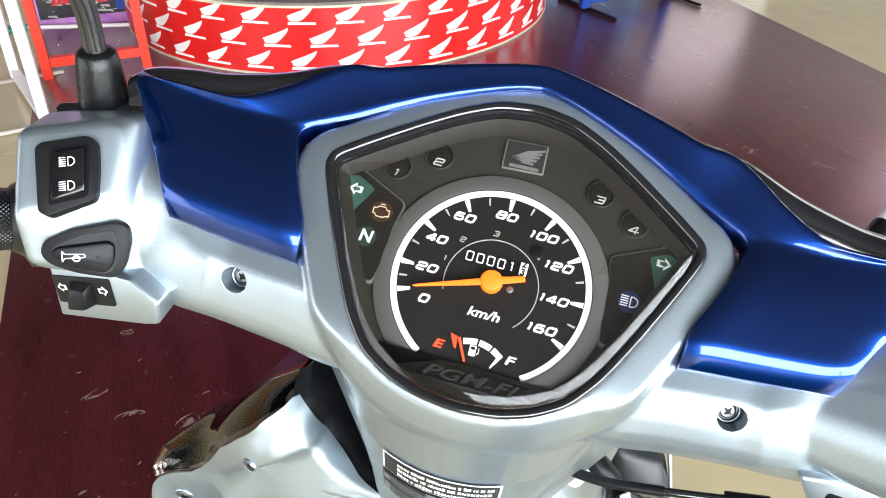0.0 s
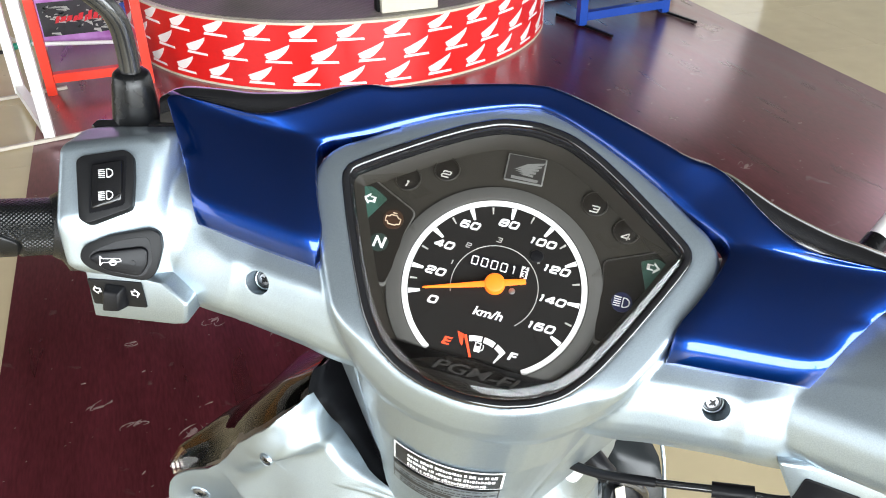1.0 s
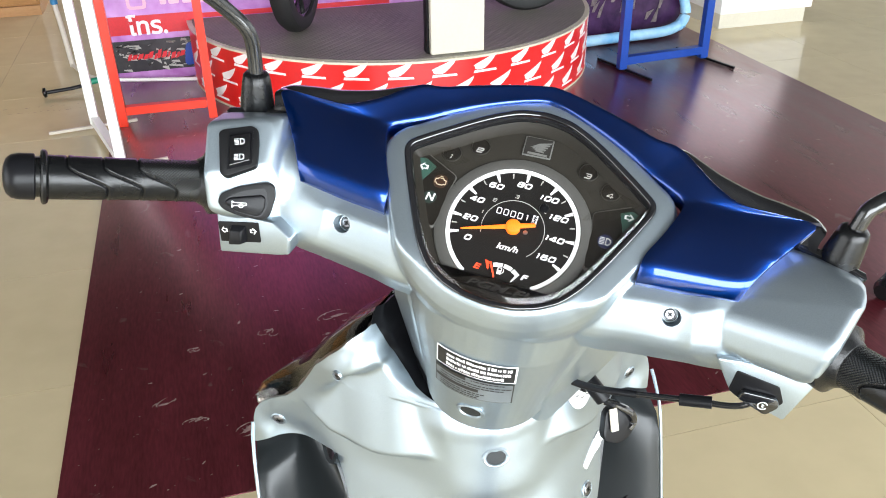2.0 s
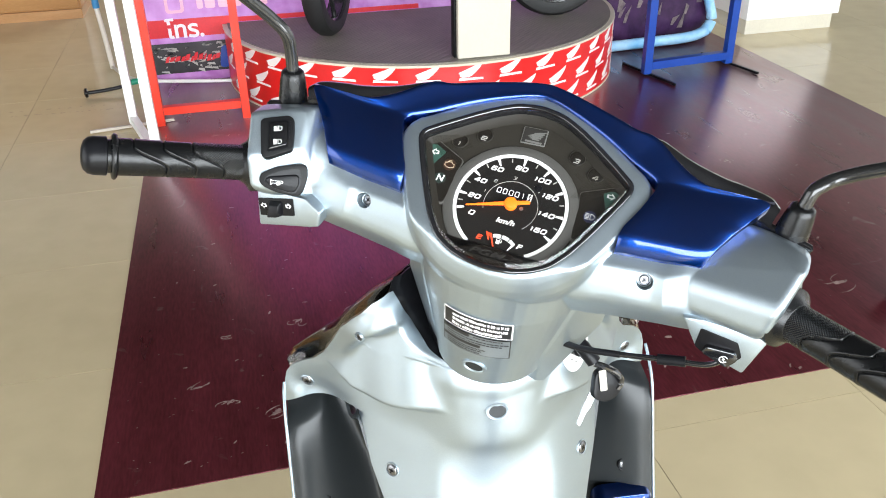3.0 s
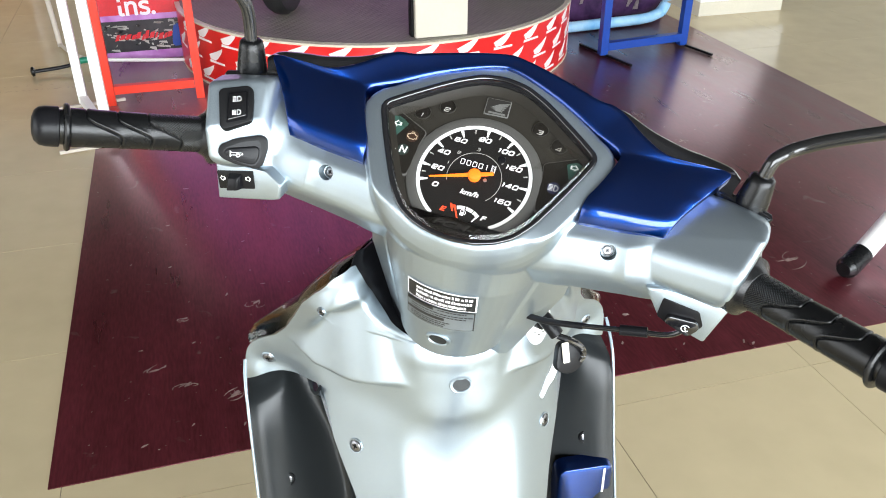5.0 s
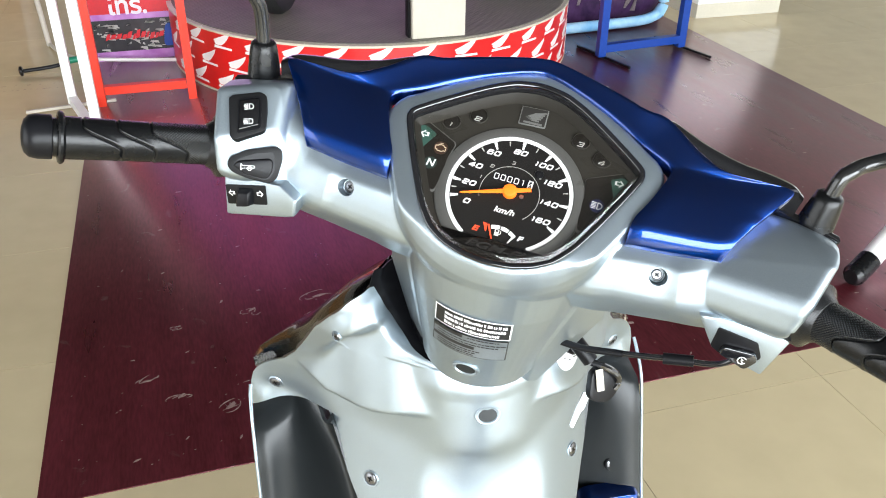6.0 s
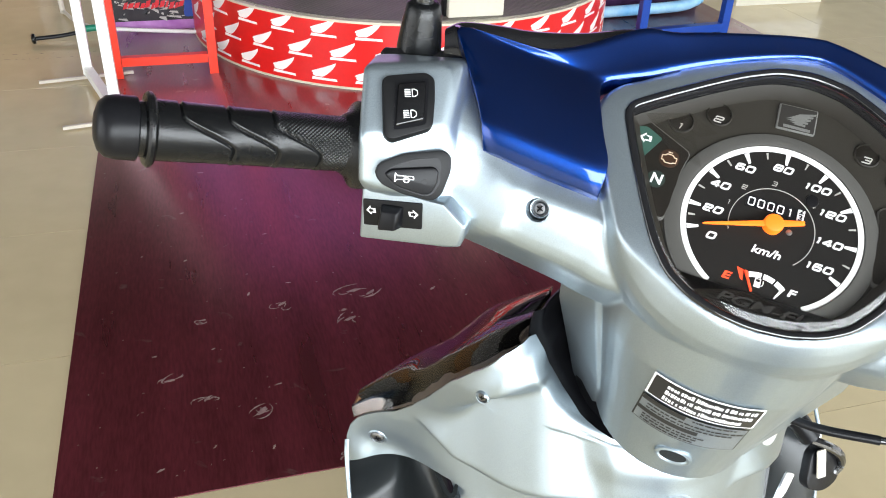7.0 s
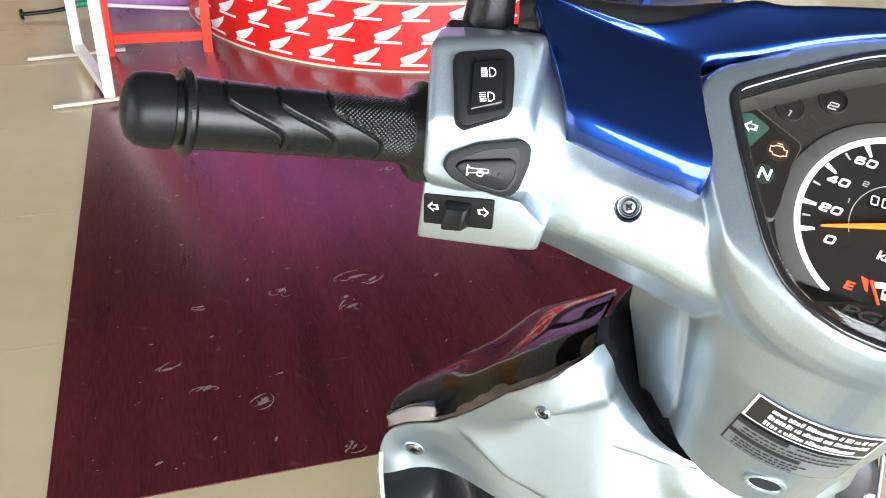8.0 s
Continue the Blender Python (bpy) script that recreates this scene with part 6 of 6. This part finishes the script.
# ignition lock, key and its sticker
IG = plane_frame((0.0835, depth_at(0.0835, 0.880) - 0.0048, 0.880), (0.42, -0.86, 0.22), (0, 0.2, 1))
b = bmesh.new()
rings = [[b.verts.new((0.0835 + 0.0155 * r * math.cos(a), depth_at(0.0835 + 0.0155 * r * math.cos(a), 0.880 + 0.0250 * r * math.sin(a)) - 0.0030, 0.880 + 0.0250 * r * math.sin(a))) for a in (2 * math.pi * k / 36 for k in range(36))] for r in (0.12, 0.45, 0.75, 1.0)]
b.faces.new(rings[0])
for r0, r1 in zip(rings, rings[1:]):
    for k in range(36):
        b.faces.new((r0[k], r0[(k + 1) % 36], r1[(k + 1) % 36], r1[k]))
part("lock_sticker", thicken(b, -0.0006), STICKER_WHITE, BIKE, "white printed oval round the ignition lock")
for k in range(9):
    a = radians(200 + 32 * k)
    part("print_bar", plate([(-0.0016, -0.0004), (0.0016, -0.0004), (0.0016, 0.0004), (-0.0016, 0.0004)], 0.0004, 0.0006, m=IG @ shift(0.0112 * math.cos(a), 0.0150 * math.sin(a))), LABEL_BLACK, BIKE)
lock = part("ignition_lock", turned([(0, 0.0085), (0.006, 0.0085), (0.008, 0.0065), (0.008, 0.0)], IG.translation, IG.col[2].to_3d(), 28, (1, 0, 0), cap=False), BLACK, BIKE, "black ignition lock")
part("key_shank", tube([(0.080, 0.458, 0.896), (0.086, 0.449, 0.889), (0.092, 0.444, 0.881)], 0.007, 10, 12), BLACK, lock, "black key shank")
part("key_bow", plate(rounded([(-0.014, -0.015), (0.002, -0.020), (0.015, -0.013), (0.016, 0.005), (0.005, 0.014), (-0.011, 0.012)], 0.008), -0.003, 0.004, 0.0015, m=plane_frame((0.1025, 0.4405, 0.8600), (0.2, -0.93, 0.35), (0.1, 0.2, 1))), BLACK, lock, "black key bow")
part("key_tag", plate(rounded([(-0.0034, -0.0100), (0.0034, -0.0100), (0.0034, 0.0095), (-0.0034, 0.0095)], 0.0008), 0, 0.0012, m=plane_frame((0.0985, 0.4350, 0.8660), (0.2, -0.93, 0.35), (-0.02, 0.2, 1))), CREAM_ROD, lock, "small pale tag")
part("key_ring", tube([(0.092, 0.443, 0.880), (0.103, 0.440, 0.876), (0.114, 0.439, 0.868), (0.118, 0.439, 0.858), (0.114, 0.438, 0.852)], 0.0032, 24, 10), BLACK_GLOSS, lock)
part("spare_key", plate(rounded([(-0.0022, -0.018), (0.0014, -0.019), (0.0020, -0.004), (0.0040, 0.002), (0.0040, 0.016), (-0.0034, 0.015), (-0.0034, 0.0)], 0.0012), 0, 0.0018, m=plane_frame((0.0905, 0.4520, 0.8215), (0.2, -0.93, 0.35), (0.62, -0.2, 1))), STEEL, lock, "steel key blade")

# --- lower running gear
part("frame_tube", tube([(0, 0.53, 0.90), (0, 0.50, 0.6), (0, 0.30, 0.36), (0, -0.25, 0.40), (0, -0.55, 0.55)], 0.032, 40, 14), BLACK_PAINT, BIKE)
wheel(BIKE, 0.0, 0.86, 0.287, 61)
wheel(BIKE, 0.0, -0.38, 0.287, 90)
for s in (-1, 1):
    part("fork_leg", tube([(s * 0.05, 0.55, 0.80), (s * 0.07, 0.70, 0.55), (s * 0.075, 0.86, 0.287)], 0.017, 12, 14), BLACK_PAINT, BIKE)
    part("swing_arm", tube([(s * 0.06, 0.02, 0.36), (s * 0.07, -0.2, 0.31), (s * 0.07, -0.38, 0.287)], 0.015, 8, 10), BLACK_PAINT, BIKE)
    part("shield_skirt", box_bm(s * 0.15 - 0.04, s * 0.15 + 0.04, 0.585, 0.605, 0.22, 0.36, 0.008), GREY_POCKET, BIKE)
seat = loft([[Vector((w * math.cos(a), y, z + h * math.sin(a))) for a in (2 * math.pi * j / 28 for j in range(28))] for y, z, w, h in ((0.15, 0.66, 0.075, 0.06), (0.10, 0.69, 0.115, 0.075), (0.0, 0.715, 0.135, 0.075), (-0.2, 0.73, 0.15, 0.07), (-0.45, 0.77, 0.13, 0.06), (-0.66, 0.79, 0.07, 0.04))])
part("seat", seat, BLACK, BIKE, "black vinyl seat", smooth=50)
hull = loft([[Vector((w * math.cos(a), y, z + h * math.sin(a))) for a in (2 * math.pi * j / 28 for j in range(28))] for y, z, w, h in ((0.14, 0.60, 0.05, 0.06), (0.0, 0.60, 0.10, 0.09), (-0.3, 0.63, 0.13, 0.09), (-0.66, 0.70, 0.06, 0.04))])
part("body_panel", hull, SILVER, BIKE, "silver body panel", smooth=50)
engine = box_bm(-0.11, 0.11, -0.05, 0.30, 0.22, 0.46, 0.03)
part("engine", engine, STEEL, BIKE, smooth=50)
part("main_stand", tube([(-0.12, -0.06, 0.012), (-0.08, -0.02, 0.16), (0, 0.0, 0.24), (0.08, -0.02, 0.16), (0.12, -0.06, 0.012)], 0.012, 20, 10, (0, 1, 0)), BLACK_PAINT, BIKE)

# ---------------------------------------------------------------- floor tiles, one by one
t_bm = box_bm(0.0009, SIZE - 0.0009, 0.0009, SIZE - 0.0009, -0.006, 0.0)
t_me = bpy.data.meshes.new("tile")
t_bm.to_mesh(t_me)
t_me.materials.append(TILE)
rest = bmesh.new()
for i in range(-9, 9):
    for j in range(-8, 12):
        if carpet_covers(i, j):
            continue
        x, y = TILE_X + SIZE * i, TILE_Y + SIZE * j
        if -4 <= j and -7 <= i <= 6:
            ob = new("tile", t_me)
            ob.parent = floor
            ob.location = (x, y, 0)
        else:
            rest = box_bm(x + 0.0015, x + SIZE - 0.0015, y + 0.0015, y + SIZE - 0.0015, -0.006, 0.0, bm=rest)
ob = link_mesh("far_tiles", rest, TILE)
ob.parent = floor
tagged(ob, kind="stuff")
t_bm.free()
